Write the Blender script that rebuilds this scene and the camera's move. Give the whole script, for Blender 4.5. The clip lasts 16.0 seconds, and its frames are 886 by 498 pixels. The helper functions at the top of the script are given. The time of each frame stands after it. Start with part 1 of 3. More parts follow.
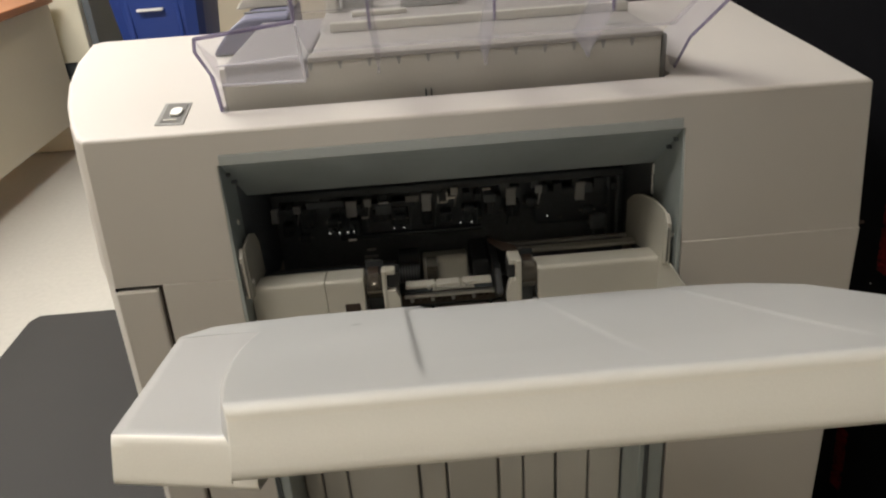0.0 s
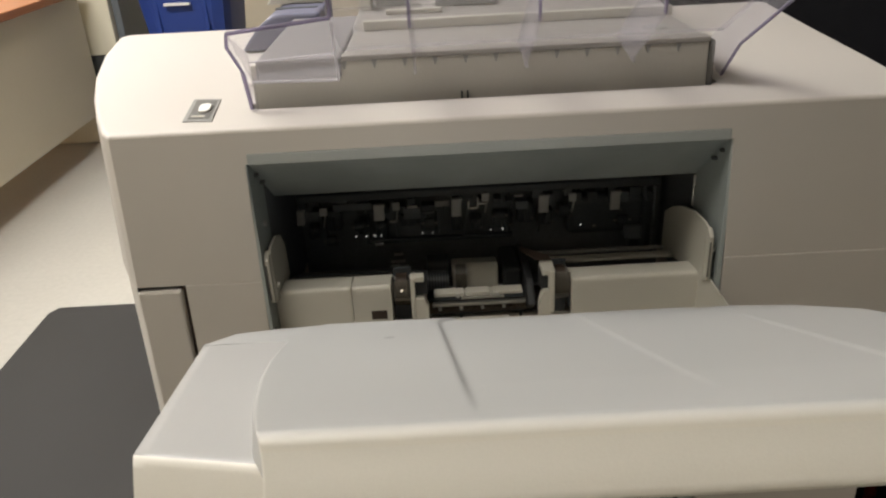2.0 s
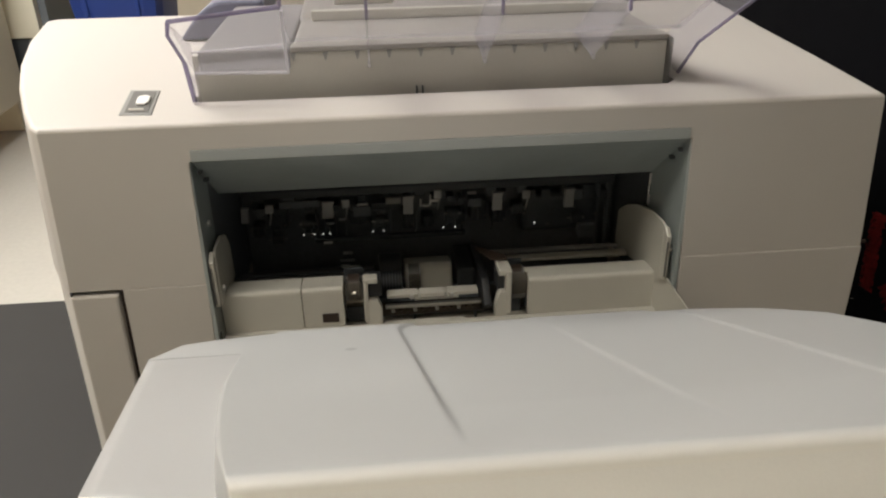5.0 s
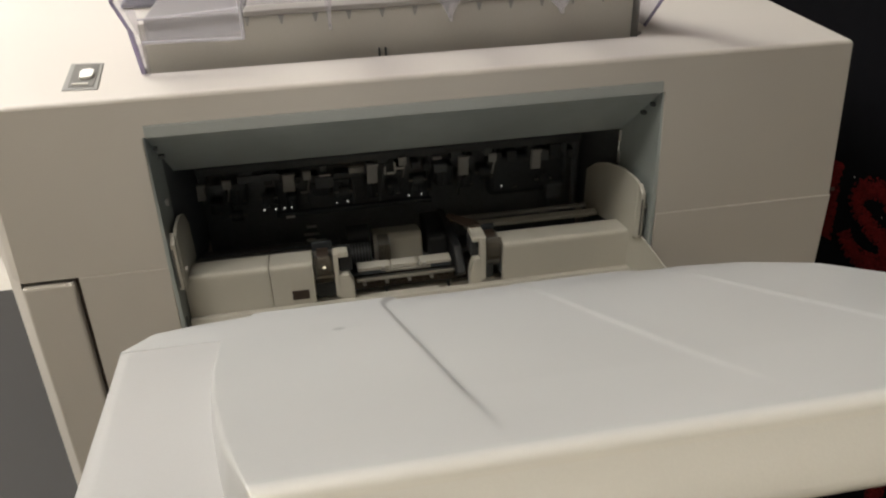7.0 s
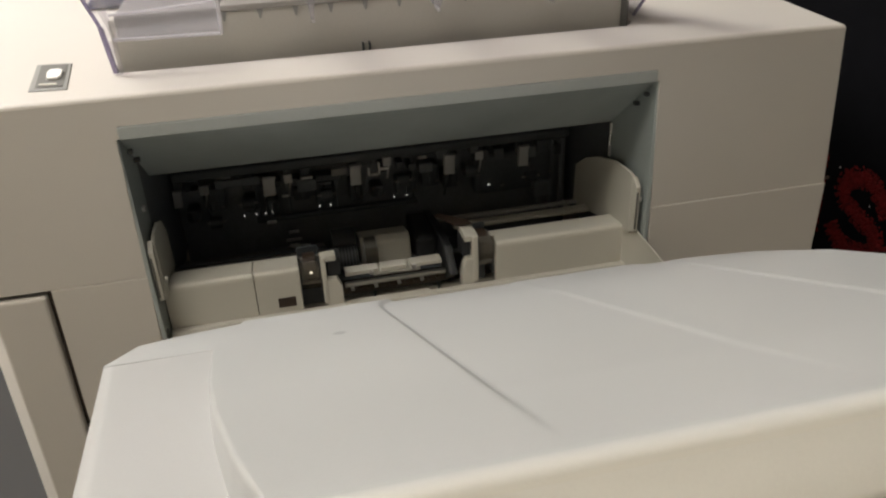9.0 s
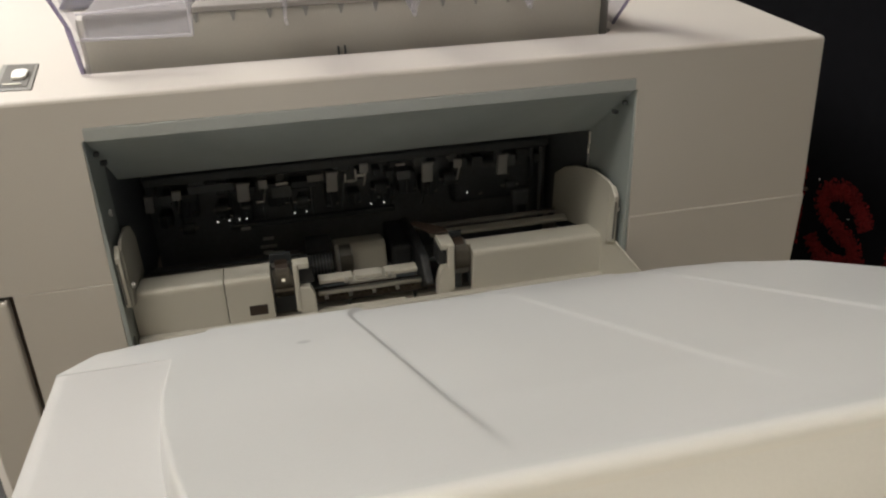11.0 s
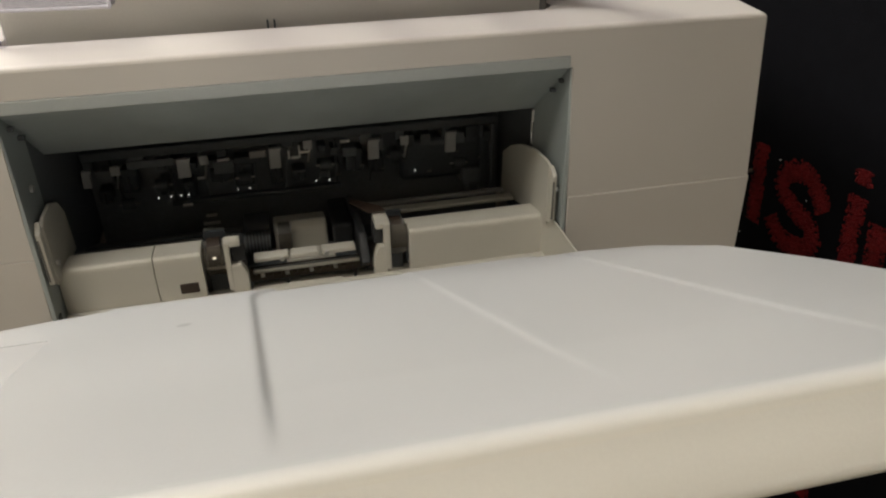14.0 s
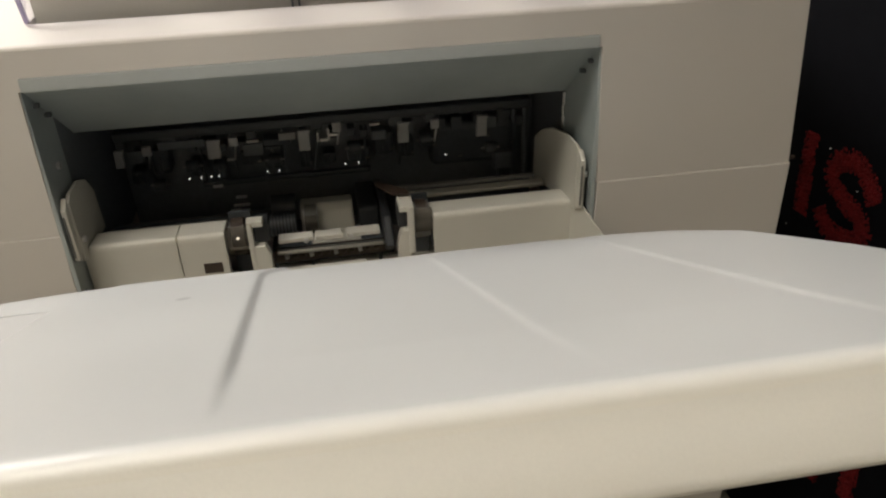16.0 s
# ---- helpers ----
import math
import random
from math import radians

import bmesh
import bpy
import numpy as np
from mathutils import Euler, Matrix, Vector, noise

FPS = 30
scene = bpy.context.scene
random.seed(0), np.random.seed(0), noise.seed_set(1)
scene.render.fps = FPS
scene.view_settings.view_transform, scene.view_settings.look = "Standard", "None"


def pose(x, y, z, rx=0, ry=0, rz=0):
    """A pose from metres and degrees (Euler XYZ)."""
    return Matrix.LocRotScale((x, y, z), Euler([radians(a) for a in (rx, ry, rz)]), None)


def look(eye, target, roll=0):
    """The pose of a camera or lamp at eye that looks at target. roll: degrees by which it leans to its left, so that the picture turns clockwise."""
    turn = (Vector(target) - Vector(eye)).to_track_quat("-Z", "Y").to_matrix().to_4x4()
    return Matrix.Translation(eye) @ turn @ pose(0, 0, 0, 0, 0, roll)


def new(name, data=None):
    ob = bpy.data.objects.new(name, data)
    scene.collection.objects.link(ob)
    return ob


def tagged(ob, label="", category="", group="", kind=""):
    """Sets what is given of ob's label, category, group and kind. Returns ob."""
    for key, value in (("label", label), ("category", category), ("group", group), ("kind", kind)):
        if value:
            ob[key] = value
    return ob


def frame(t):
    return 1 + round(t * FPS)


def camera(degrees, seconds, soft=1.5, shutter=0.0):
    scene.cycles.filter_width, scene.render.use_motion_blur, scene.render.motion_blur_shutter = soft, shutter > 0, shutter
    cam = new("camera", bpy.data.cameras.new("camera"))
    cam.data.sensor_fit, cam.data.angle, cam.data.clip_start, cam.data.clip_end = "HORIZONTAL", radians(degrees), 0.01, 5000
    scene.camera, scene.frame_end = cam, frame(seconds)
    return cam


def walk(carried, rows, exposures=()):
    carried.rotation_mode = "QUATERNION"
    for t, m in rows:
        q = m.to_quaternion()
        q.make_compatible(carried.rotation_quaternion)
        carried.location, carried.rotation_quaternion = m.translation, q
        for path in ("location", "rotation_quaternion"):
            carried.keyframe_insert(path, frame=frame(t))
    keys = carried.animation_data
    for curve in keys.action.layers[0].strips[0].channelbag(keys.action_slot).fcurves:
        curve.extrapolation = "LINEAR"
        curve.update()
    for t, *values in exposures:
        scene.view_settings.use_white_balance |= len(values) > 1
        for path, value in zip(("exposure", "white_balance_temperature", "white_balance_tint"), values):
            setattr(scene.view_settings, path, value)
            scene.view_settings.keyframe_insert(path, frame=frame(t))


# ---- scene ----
cam = camera(59.7, 16.0, soft=2.2)
PATH = [
    (0, (0.301, -0.68, 1.097), (0.341, 1.115, 0.216), -4.2),
    (0.5, (0.296, -0.672, 1.094), (0.327, 1.122, 0.209), -4.1),
    (1, (0.294, -0.665, 1.093), (0.307, 1.125, 0.202), -3.8),
    (1.5, (0.291, -0.659, 1.092), (0.294, 1.136, 0.211), -3.5),
    (2, (0.287, -0.653, 1.092), (0.285, 1.145, 0.216), -3.1),
    (2.5, (0.285, -0.645, 1.091), (0.281, 1.154, 0.217), -3.0),
    (3, (0.282, -0.64, 1.093), (0.286, 1.155, 0.21), -2.6),
    (3.5, (0.279, -0.635, 1.092), (0.307, 1.154, 0.2), -2.1),
    (4, (0.277, -0.632, 1.093), (0.347, 1.154, 0.196), -1.6),
    (6.5, (0.256, -0.609, 1.084), (0.521, 1.13, 0.132), -1.3),
    (7, (0.25, -0.602, 1.082), (0.537, 1.115, 0.099), -1.8),
    (7.5, (0.245, -0.599, 1.075), (0.552, 1.108, 0.078), -2.5),
    (8, (0.24, -0.591, 1.07), (0.563, 1.108, 0.066), -3.2),
    (8.5, (0.237, -0.585, 1.067), (0.581, 1.112, 0.067), -3.2),
    (9, (0.235, -0.579, 1.064), (0.598, 1.133, 0.096), -2.3),
    (11.5, (0.252, -0.572, 1.056), (0.657, 1.143, 0.109), -1.2),
    (12, (0.261, -0.572, 1.055), (0.661, 1.139, 0.1), -1.4),
    (12.5, (0.272, -0.573, 1.057), (0.668, 1.129, 0.084), -1.6),
    (13, (0.284, -0.573, 1.055), (0.671, 1.128, 0.076), -1.4),
    (13.5, (0.295, -0.575, 1.055), (0.686, 1.117, 0.064), -1.0),
    (14, (0.305, -0.576, 1.056), (0.697, 1.109, 0.051), -0.7),
    (14.5, (0.312, -0.576, 1.055), (0.681, 1.111, 0.047), -0.5),
    (15, (0.32, -0.577, 1.052), (0.647, 1.121, 0.046), -0.6),
    (15.5, (0.325, -0.575, 1.049), (0.621, 1.127, 0.042), -0.9),
    (16, (0.33, -0.574, 1.043), (0.589, 1.128, 0.024), -1.9),
]
walk(cam, [(t, look(eye, target, roll)) for t, eye, target, roll in PATH], [(0, 0.0), (3.5, 0.02), (6.5, 0.04), (9, 0.1), (12, 0.12), (14.5, 0.24), (16, 0.32)])

# ---- light ----
world = bpy.data.worlds.new("world")
scene.world = world
world.use_nodes = True
world.node_tree.nodes["Background"].inputs[0].default_value = (0.9, 0.95, 1.0, 1)
world.node_tree.nodes["Background"].inputs[1].default_value = 0.05



def area_lamp(name, x, y, z, sx, sy, watts, color):
    data = bpy.data.lights.new(name, "AREA")
    data.shape, data.size, data.size_y = "RECTANGLE", sx, sy
    data.energy, data.color = watts, color
    ob = new(name, data)
    ob.matrix_world = pose(x, y, z)
    return ob


TROFFERS = [(-1.20, 0.90, 79, (1.0, 0.965, 0.945)), (-0.45, -0.80, 12.5, (1.0, 0.91, 0.79)), (-2.3, 3.3, 55, (1.0, 0.93, 0.82))]
CEILING = 2.65
for lx, ly, watts, tone in TROFFERS:
    area_lamp("ceiling_lamp", lx, ly, CEILING - 0.035, 1.15, 0.55, watts, tone)


# ---- materials ----
def material(name, color, rough=0.5, metal=0.0, grain=300.0, amount=0.06, bump=0.05, wear=4.0, wear_amount=0.08, spec=0.5, coat=0.0, scale=(1, 1, 1)):
    m = bpy.data.materials.new(name)
    m.use_nodes = True
    nt = m.node_tree
    n, link = nt.nodes, nt.links
    p = n["Principled BSDF"]
    coord = n.new("ShaderNodeTexCoord")
    mp = n.new("ShaderNodeMapping")
    mp.inputs["Scale"].default_value = scale
    link.new(coord.outputs["Object"], mp.inputs[0])
    fine, broad = n.new("ShaderNodeTexNoise"), n.new("ShaderNodeTexNoise")
    fine.inputs["Scale"].default_value, fine.inputs["Detail"].default_value = grain, 3
    broad.inputs["Scale"].default_value, broad.inputs["Detail"].default_value = wear, 5
    for tex in (fine, broad):
        link.new(mp.outputs[0], tex.inputs["Vector"])
    add = n.new("ShaderNodeMath")
    add.operation = "MULTIPLY_ADD"
    link.new(fine.outputs[0], add.inputs[0])
    add.inputs[1].default_value = amount * 2
    add.inputs[2].default_value = 1 - amount - wear_amount
    add2 = n.new("ShaderNodeMath")
    add2.operation = "MULTIPLY_ADD"
    link.new(broad.outputs[0], add2.inputs[0])
    add2.inputs[1].default_value = wear_amount * 2
    link.new(add.outputs[0], add2.inputs[2])
    mul = n.new("ShaderNodeVectorMath")
    mul.operation = "SCALE"
    mul.inputs[0].default_value = color
    link.new(add2.outputs[0], mul.inputs["Scale"])
    link.new(mul.outputs[0], p.inputs["Base Color"])
    p.inputs["Roughness"].default_value = rough
    rr = n.new("ShaderNodeMapRange")
    rr.inputs[3].default_value, rr.inputs[4].default_value = rough - 0.08, rough + 0.08
    link.new(broad.outputs[0], rr.inputs[0])
    link.new(rr.outputs[0], p.inputs["Roughness"])
    p.inputs["Metallic"].default_value = metal
    p.inputs["Specular IOR Level"].default_value = spec
    p.inputs["Coat Weight"].default_value = coat
    if bump:
        b = n.new("ShaderNodeBump")
        b.inputs["Strength"].default_value = bump
        b.inputs["Distance"].default_value = 0.002
        link.new(fine.outputs[0], b.inputs["Height"])
        link.new(b.outputs[0], p.inputs["Normal"])
    return m


BEIGE = material("beige_plastic", (0.55, 0.522, 0.484), 0.5, grain=900, amount=0.03, bump=0.04, wear=5, wear_amount=0.05)
TRAYGREY = material("pale_grey_plastic", (0.355, 0.357, 0.352), 0.48, grain=900, amount=0.03, bump=0.03, wear=9, wear_amount=0.05)
CREAM = material("cream_plastic", (0.53, 0.517, 0.465), 0.42, grain=700, amount=0.03, bump=0.05, wear=14, wear_amount=0.06)
ZINC = material("galvanised_steel", (0.385, 0.43, 0.432), 0.42, metal=0.25, grain=60, amount=0.05, bump=0.03, wear=14, wear_amount=0.24, scale=(1, 1, 0.15))
STEEL = material("bright_steel", (0.62, 0.62, 0.61), 0.3, metal=1.0, grain=200, amount=0.08, bump=0.02, wear=20, wear_amount=0.15)
BLACK = material("black_plastic", (0.060, 0.068, 0.075), 0.5, grain=300, amount=0.2, bump=0.05, wear=20, wear_amount=0.2)
CHARCOAL = material("charcoal_plastic", (0.13, 0.144, 0.156), 0.5, grain=200, amount=0.2, bump=0.05, wear=15, wear_amount=0.2)
GREYPL = material("grey_plastic", (0.26, 0.26, 0.25), 0.45, grain=400, amount=0.06, bump=0.05, wear=20, wear_amount=0.1)
TABGREY = material("tab_grey_plastic", (0.42, 0.43, 0.43), 0.5, grain=300, amount=0.06, bump=0.05)
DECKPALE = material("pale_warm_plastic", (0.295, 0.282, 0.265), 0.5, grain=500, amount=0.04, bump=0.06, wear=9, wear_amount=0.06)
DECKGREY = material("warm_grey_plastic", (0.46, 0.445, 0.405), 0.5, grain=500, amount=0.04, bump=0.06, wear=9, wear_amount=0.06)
STRIP = material("pale_grey_strip", (0.36, 0.385, 0.38), 0.5, grain=300, amount=0.04, bump=0.05)
# cream of the lips, raised in tone to stand in for light on them
LITLIPCREAM = material("lit_lip_cream_plastic", (0.765, 0.750, 0.695), 0.45, grain=900, amount=0.03, bump=0.03, wear=7, wear_amount=0.04)
PCB = material("brown_contacts", (0.075, 0.058, 0.042), 0.4, metal=0.4, grain=500, amount=0.5, bump=0.2, wear=60, wear_amount=0.4)
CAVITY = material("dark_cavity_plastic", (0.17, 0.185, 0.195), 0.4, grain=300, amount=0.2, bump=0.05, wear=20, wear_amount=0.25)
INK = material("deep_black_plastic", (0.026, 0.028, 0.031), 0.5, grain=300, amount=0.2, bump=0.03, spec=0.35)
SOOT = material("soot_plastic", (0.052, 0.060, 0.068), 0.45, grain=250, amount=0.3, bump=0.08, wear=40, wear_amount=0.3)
UMBER = material("dark_brown_plastic", (0.035, 0.022, 0.015), 0.55, grain=300, amount=0.15, bump=0.03)
BUTTONGREY = material("button_grey_plastic", (0.13, 0.128, 0.122), 0.5, grain=400, amount=0.06, bump=0.03)
LAVPALE = material("pale_lavender_plastic", (0.235, 0.228, 0.238), 0.45, grain=500, amount=0.05, bump=0.05)
LAVENDER = material("lavender_grey_plastic", (0.155, 0.16, 0.235), 0.4, grain=500, amount=0.05, bump=0.05)
VINYL = material("speckled_vinyl", (0.43, 0.415, 0.37), 0.45, grain=60, amount=0.10, bump=0.03, wear=2.5, wear_amount=0.12)
MATGREY = material("dark_grey_rubber", (0.023, 0.0224, 0.0215), 0.75, grain=350, amount=0.15, bump=0.4, wear=3, wear_amount=0.12)
LAMINATE = material("beige_laminate", (0.70, 0.63, 0.48), 0.5, grain=80, amount=0.03, bump=0.02, wear=2, wear_amount=0.05)
WOOD = material("orange_wood_laminate", (0.42, 0.17, 0.075), 0.4, grain=30, amount=0.12, bump=0.03, wear=3, wear_amount=0.1, scale=(8, 1, 8))
TRIM = material("ivory_metal_trim", (0.70, 0.66, 0.52), 0.45, grain=120, amount=0.03, bump=0.02)
BLUE = material("blue_bin_plastic", (0.017, 0.045, 0.225), 0.45, grain=250, amount=0.08, bump=0.1, wear=6, wear_amount=0.12)
FABRIC = material("black_carpet_fabric", (0.0055, 0.0056, 0.0068), 0.95, grain=700, amount=0.6, bump=0.6, wear=50, wear_amount=0.35, spec=0.03)
REDPILE = material("red_lettering_pile", (0.105, 0.009, 0.010), 0.95, grain=300, amount=0.75, bump=1.0, wear=60, wear_amount=0.55, spec=0.1)
WALLPAINT = material("cream_wall_paint", (0.60, 0.55, 0.46), 0.7, grain=150, amount=0.02, bump=0.1, wear=2, wear_amount=0.04)
CEILTILE = material("white_ceiling_tile", (0.75, 0.74, 0.71), 0.9, grain=120, amount=0.08, bump=0.3)
PAPER = material("white_paper", (0.78, 0.77, 0.74), 0.7, grain=200, amount=0.02, bump=0.02)


def clear_plastic(name, tint, gloss, cloud=(0.78, 0.76, 0.84)):
    m = bpy.data.materials.new(name)
    m.use_nodes = True
    n, link = m.node_tree.nodes, m.node_tree.links
    n.remove(n["Principled BSDF"])
    out = n["Material Output"]
    see, shine, mix = n.new("ShaderNodeBsdfTransparent"), n.new("ShaderNodeBsdfGlossy"), n.new("ShaderNodeMixShader")
    haze, mix2 = n.new("ShaderNodeBsdfDiffuse"), n.new("ShaderNodeMixShader")
    fres = n.new("ShaderNodeLayerWeight")
    fres.inputs["Blend"].default_value = 0.25
    curve = n.new("ShaderNodeMath")
    curve.operation = "POWER"
    curve.inputs[1].default_value = 3.0
    soft = n.new("ShaderNodeMath")
    soft.operation = "MULTIPLY_ADD"
    soft.inputs[1].default_value, soft.inputs[2].default_value = 0.35, 0.03
    link.new(fres.outputs["Facing"], curve.inputs[0])
    link.new(curve.outputs[0], soft.inputs[0])
    see.inputs[0].default_value = (*tint, 1)
    shine.inputs["Roughness"].default_value = 0.08
    haze.inputs[0].default_value = (*cloud, 1)
    mix2.inputs[0].default_value = gloss
    link.new(see.outputs[0], mix2.inputs[1])
    link.new(haze.outputs[0], mix2.inputs[2])
    link.new(soft.outputs[0], mix.inputs[0])
    link.new(mix2.outputs[0], mix.inputs[1])
    link.new(shine.outputs[0], mix.inputs[2])
    link.new(mix.outputs[0], out.inputs[0])
    return m


CLEAR = clear_plastic("clear_acrylic", (0.968, 0.965, 0.978), 0.085, (0.80, 0.79, 0.82))
FIN = clear_plastic("clear_acrylic_fin", (0.925, 0.92, 0.942), 0.09, (0.78, 0.77, 0.82))
EDGE = clear_plastic("violet_acrylic_edge", (0.58, 0.54, 0.69), 0.34, (0.45, 0.42, 0.53))
# clear rim with its white highlight put into the colour
RIM = clear_plastic("highlight_acrylic_rim", (0.9, 0.9, 0.92), 0.5, (0.85, 0.84, 0.88))
ROLLERCAP = clear_plastic("smoked_cap", (0.38, 0.35, 0.31), 0.15, (0.40, 0.37, 0.31))


def glow_material(name, color, strength):
    m = bpy.data.materials.new(name)
    m.use_nodes = True
    p = m.node_tree.nodes["Principled BSDF"]
    p.inputs["Emission Color"].default_value = (*color, 1)
    p.inputs["Emission Strength"].default_value = strength
    return m


DIFFUSER = glow_material("lamp_diffuser", (1.0, 0.95, 0.85), 6.0)
# emission stands in for small reflections off shiny parts
GLINT = glow_material("glint_dot", (1.0, 0.98, 0.9), 0.9)
CAPGLINT = glow_material("cap_glint_glow", (1.0, 0.95, 0.8), 3.0)


def tray_material():
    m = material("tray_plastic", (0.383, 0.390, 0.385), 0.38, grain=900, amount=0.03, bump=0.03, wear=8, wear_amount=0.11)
    n, link = m.node_tree.nodes, m.node_tree.links
    p = n["Principled BSDF"]
    source = p.inputs["Base Color"].links[0].from_socket
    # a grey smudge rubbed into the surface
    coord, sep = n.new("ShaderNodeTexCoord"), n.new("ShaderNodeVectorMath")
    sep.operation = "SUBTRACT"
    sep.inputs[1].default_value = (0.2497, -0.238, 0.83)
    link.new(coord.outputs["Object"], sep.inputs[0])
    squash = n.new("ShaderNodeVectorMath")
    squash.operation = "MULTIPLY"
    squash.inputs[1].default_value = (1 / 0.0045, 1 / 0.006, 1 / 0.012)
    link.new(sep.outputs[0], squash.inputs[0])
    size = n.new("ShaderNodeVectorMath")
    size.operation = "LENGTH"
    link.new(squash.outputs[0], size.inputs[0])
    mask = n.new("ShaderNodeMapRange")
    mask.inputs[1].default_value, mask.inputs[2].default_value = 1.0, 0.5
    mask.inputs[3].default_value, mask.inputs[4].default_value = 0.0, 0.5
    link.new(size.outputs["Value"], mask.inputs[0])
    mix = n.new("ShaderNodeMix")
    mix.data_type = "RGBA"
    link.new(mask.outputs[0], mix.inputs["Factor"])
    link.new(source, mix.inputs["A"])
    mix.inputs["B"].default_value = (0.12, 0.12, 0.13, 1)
    # the rolled front edge is creamier, its extra paleness is painted-in light
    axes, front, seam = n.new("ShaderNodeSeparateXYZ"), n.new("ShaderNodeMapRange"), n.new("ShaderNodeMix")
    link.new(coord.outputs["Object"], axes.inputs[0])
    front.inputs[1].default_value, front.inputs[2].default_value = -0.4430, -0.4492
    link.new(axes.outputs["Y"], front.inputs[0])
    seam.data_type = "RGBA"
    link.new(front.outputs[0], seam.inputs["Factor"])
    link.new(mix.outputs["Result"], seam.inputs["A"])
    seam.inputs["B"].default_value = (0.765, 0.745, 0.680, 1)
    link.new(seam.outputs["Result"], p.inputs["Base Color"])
    return m


TRAYTOP = tray_material()


# ---- building helpers ----
def finish(name, bm, mat, smooth=False):
    bmesh.ops.recalc_face_normals(bm, faces=bm.faces)
    me = bpy.data.meshes.new(name)
    bm.to_mesh(me)
    bm.free()
    me.materials.append(mat)
    if smooth:
        for poly in me.polygons:
            poly.use_smooth = True
    return new(name, me)


def part(name, bm, mat, parent, label="", smooth=False):
    ob = finish(name, bm, mat, smooth)
    ob.parent = parent
    if label:
        ob["label"] = label
    return ob


def thing(name, label, category, group=""):
    return tagged(new(name), label, category, group)


def structure(name, bm, mat, label, category):
    return tagged(finish(name, bm, mat), label, category, kind="structure")


def block(x0, x1, y0, y1, z0, z1, bevel=0.0, segs=2, bm=None):
    """A box between two corners, its edges rounded."""
    one = bmesh.new()
    bmesh.ops.create_cube(one, size=1)
    bmesh.ops.transform(one, verts=one.verts, matrix=Matrix.Translation(((x0 + x1) / 2, (y0 + y1) / 2, (z0 + z1) / 2)) @ Matrix.Diagonal((x1 - x0, y1 - y0, z1 - z0, 1)))
    if bevel:
        bmesh.ops.bevel(one, geom=one.edges[:], offset=bevel, segments=segs, profile=0.5, affect="EDGES")
    return merged(bm, one)


def merged(bm, one):
    if bm is None:
        return one
    me = bpy.data.meshes.new("temp")
    one.to_mesh(me)
    one.free()
    bm.from_mesh(me)
    bpy.data.meshes.remove(me)
    return bm


def prism(points, axis, a, b, bevel=0.0, segs=2, bm=None):
    """A polygon drawn across one axis, drawn out along it from a to b."""
    one = bmesh.new()

    def at(p, v):
        return {"x": (v, p[0], p[1]), "y": (p[0], v, p[1]), "z": (p[0], p[1], v)}[axis]

    low = [one.verts.new(at(p, a)) for p in points]
    high = [one.verts.new(at(p, b)) for p in points]
    one.faces.new(low)
    one.faces.new(high)
    for i in range(len(points)):
        j = (i + 1) % len(points)
        one.faces.new((low[i], low[j], high[j], high[i]))
    bmesh.ops.recalc_face_normals(one, faces=one.faces)
    if bevel:
        bmesh.ops.bevel(one, geom=one.edges[:], offset=bevel, segments=segs, profile=0.5, affect="EDGES")
    return merged(bm, one)


def rod(p, q, radius, sides=16, bm=None, ends=True):
    one = bmesh.new()
    p, q = Vector(p), Vector(q)
    turn = (q - p).to_track_quat("Z", "Y").to_matrix().to_4x4()
    bmesh.ops.create_cone(one, cap_ends=ends, segments=sides, radius1=radius, radius2=radius, depth=(q - p).length)
    bmesh.ops.transform(one, verts=one.verts, matrix=Matrix.Translation((p + q) / 2) @ turn)
    return merged(bm, one)


def sheet(corners, thick, bm=None, bevel=0.0):
    """A flat plate through the given corners, drawn out along its normal."""
    one = bmesh.new()
    pts = [Vector(c) for c in corners]
    normal = (pts[1] - pts[0]).cross(pts[-1] - pts[0]).normalized() * thick / 2
    low = [one.verts.new(p - normal) for p in pts]
    high = [one.verts.new(p + normal) for p in pts]
    one.faces.new(low)
    one.faces.new(high)
    for i in range(len(pts)):
        j = (i + 1) % len(pts)
        one.faces.new((low[i], low[j], high[j], high[i]))
    bmesh.ops.recalc_face_normals(one, faces=one.faces)
    if bevel:
        bmesh.ops.bevel(one, geom=one.edges[:], offset=bevel, segments=2, profile=0.5, affect="EDGES")
    return merged(bm, one)


def between(y, table):
    """Linear reading of a small table of (y, value), y falling."""
    for (ya, a), (yb, b) in zip(table, table[1:]):
        if y >= yb:
            return a + (b - a) * min(1, max(0, (ya - y) / (ya - yb)))
    return table[-1][1]


# ---- room ----
structure("floor", block(-4.0, 3.2, -3.0, 5.4, -0.1, 0.0), VINYL, "pale speckled vinyl floor with a light sheen", "floor")
structure("ceiling", block(-4.0, 3.2, -3.0, 5.4, CEILING, CEILING + 0.1), CEILTILE, "white suspended ceiling", "ceiling")
structure("wall_north", block(-4.0, 3.2, 5.3, 5.4, 0.002, CEILING - 0.002), WALLPAINT, "cream painted wall behind the desk", "wall")
structure("wall_south", block(-4.0, 3.2, -3.0, -2.9, 0.002, CEILING - 0.002), WALLPAINT, "cream painted wall", "wall")
structure("wall_west", block(-4.0, -3.9, -2.898, 5.298, 0.002, CEILING - 0.002), WALLPAINT, "cream painted wall", "wall")
structure("wall_east", block(3.1, 3.2, -2.898, 5.298, 0.002, CEILING - 0.002), WALLPAINT, "cream painted wall", "wall")
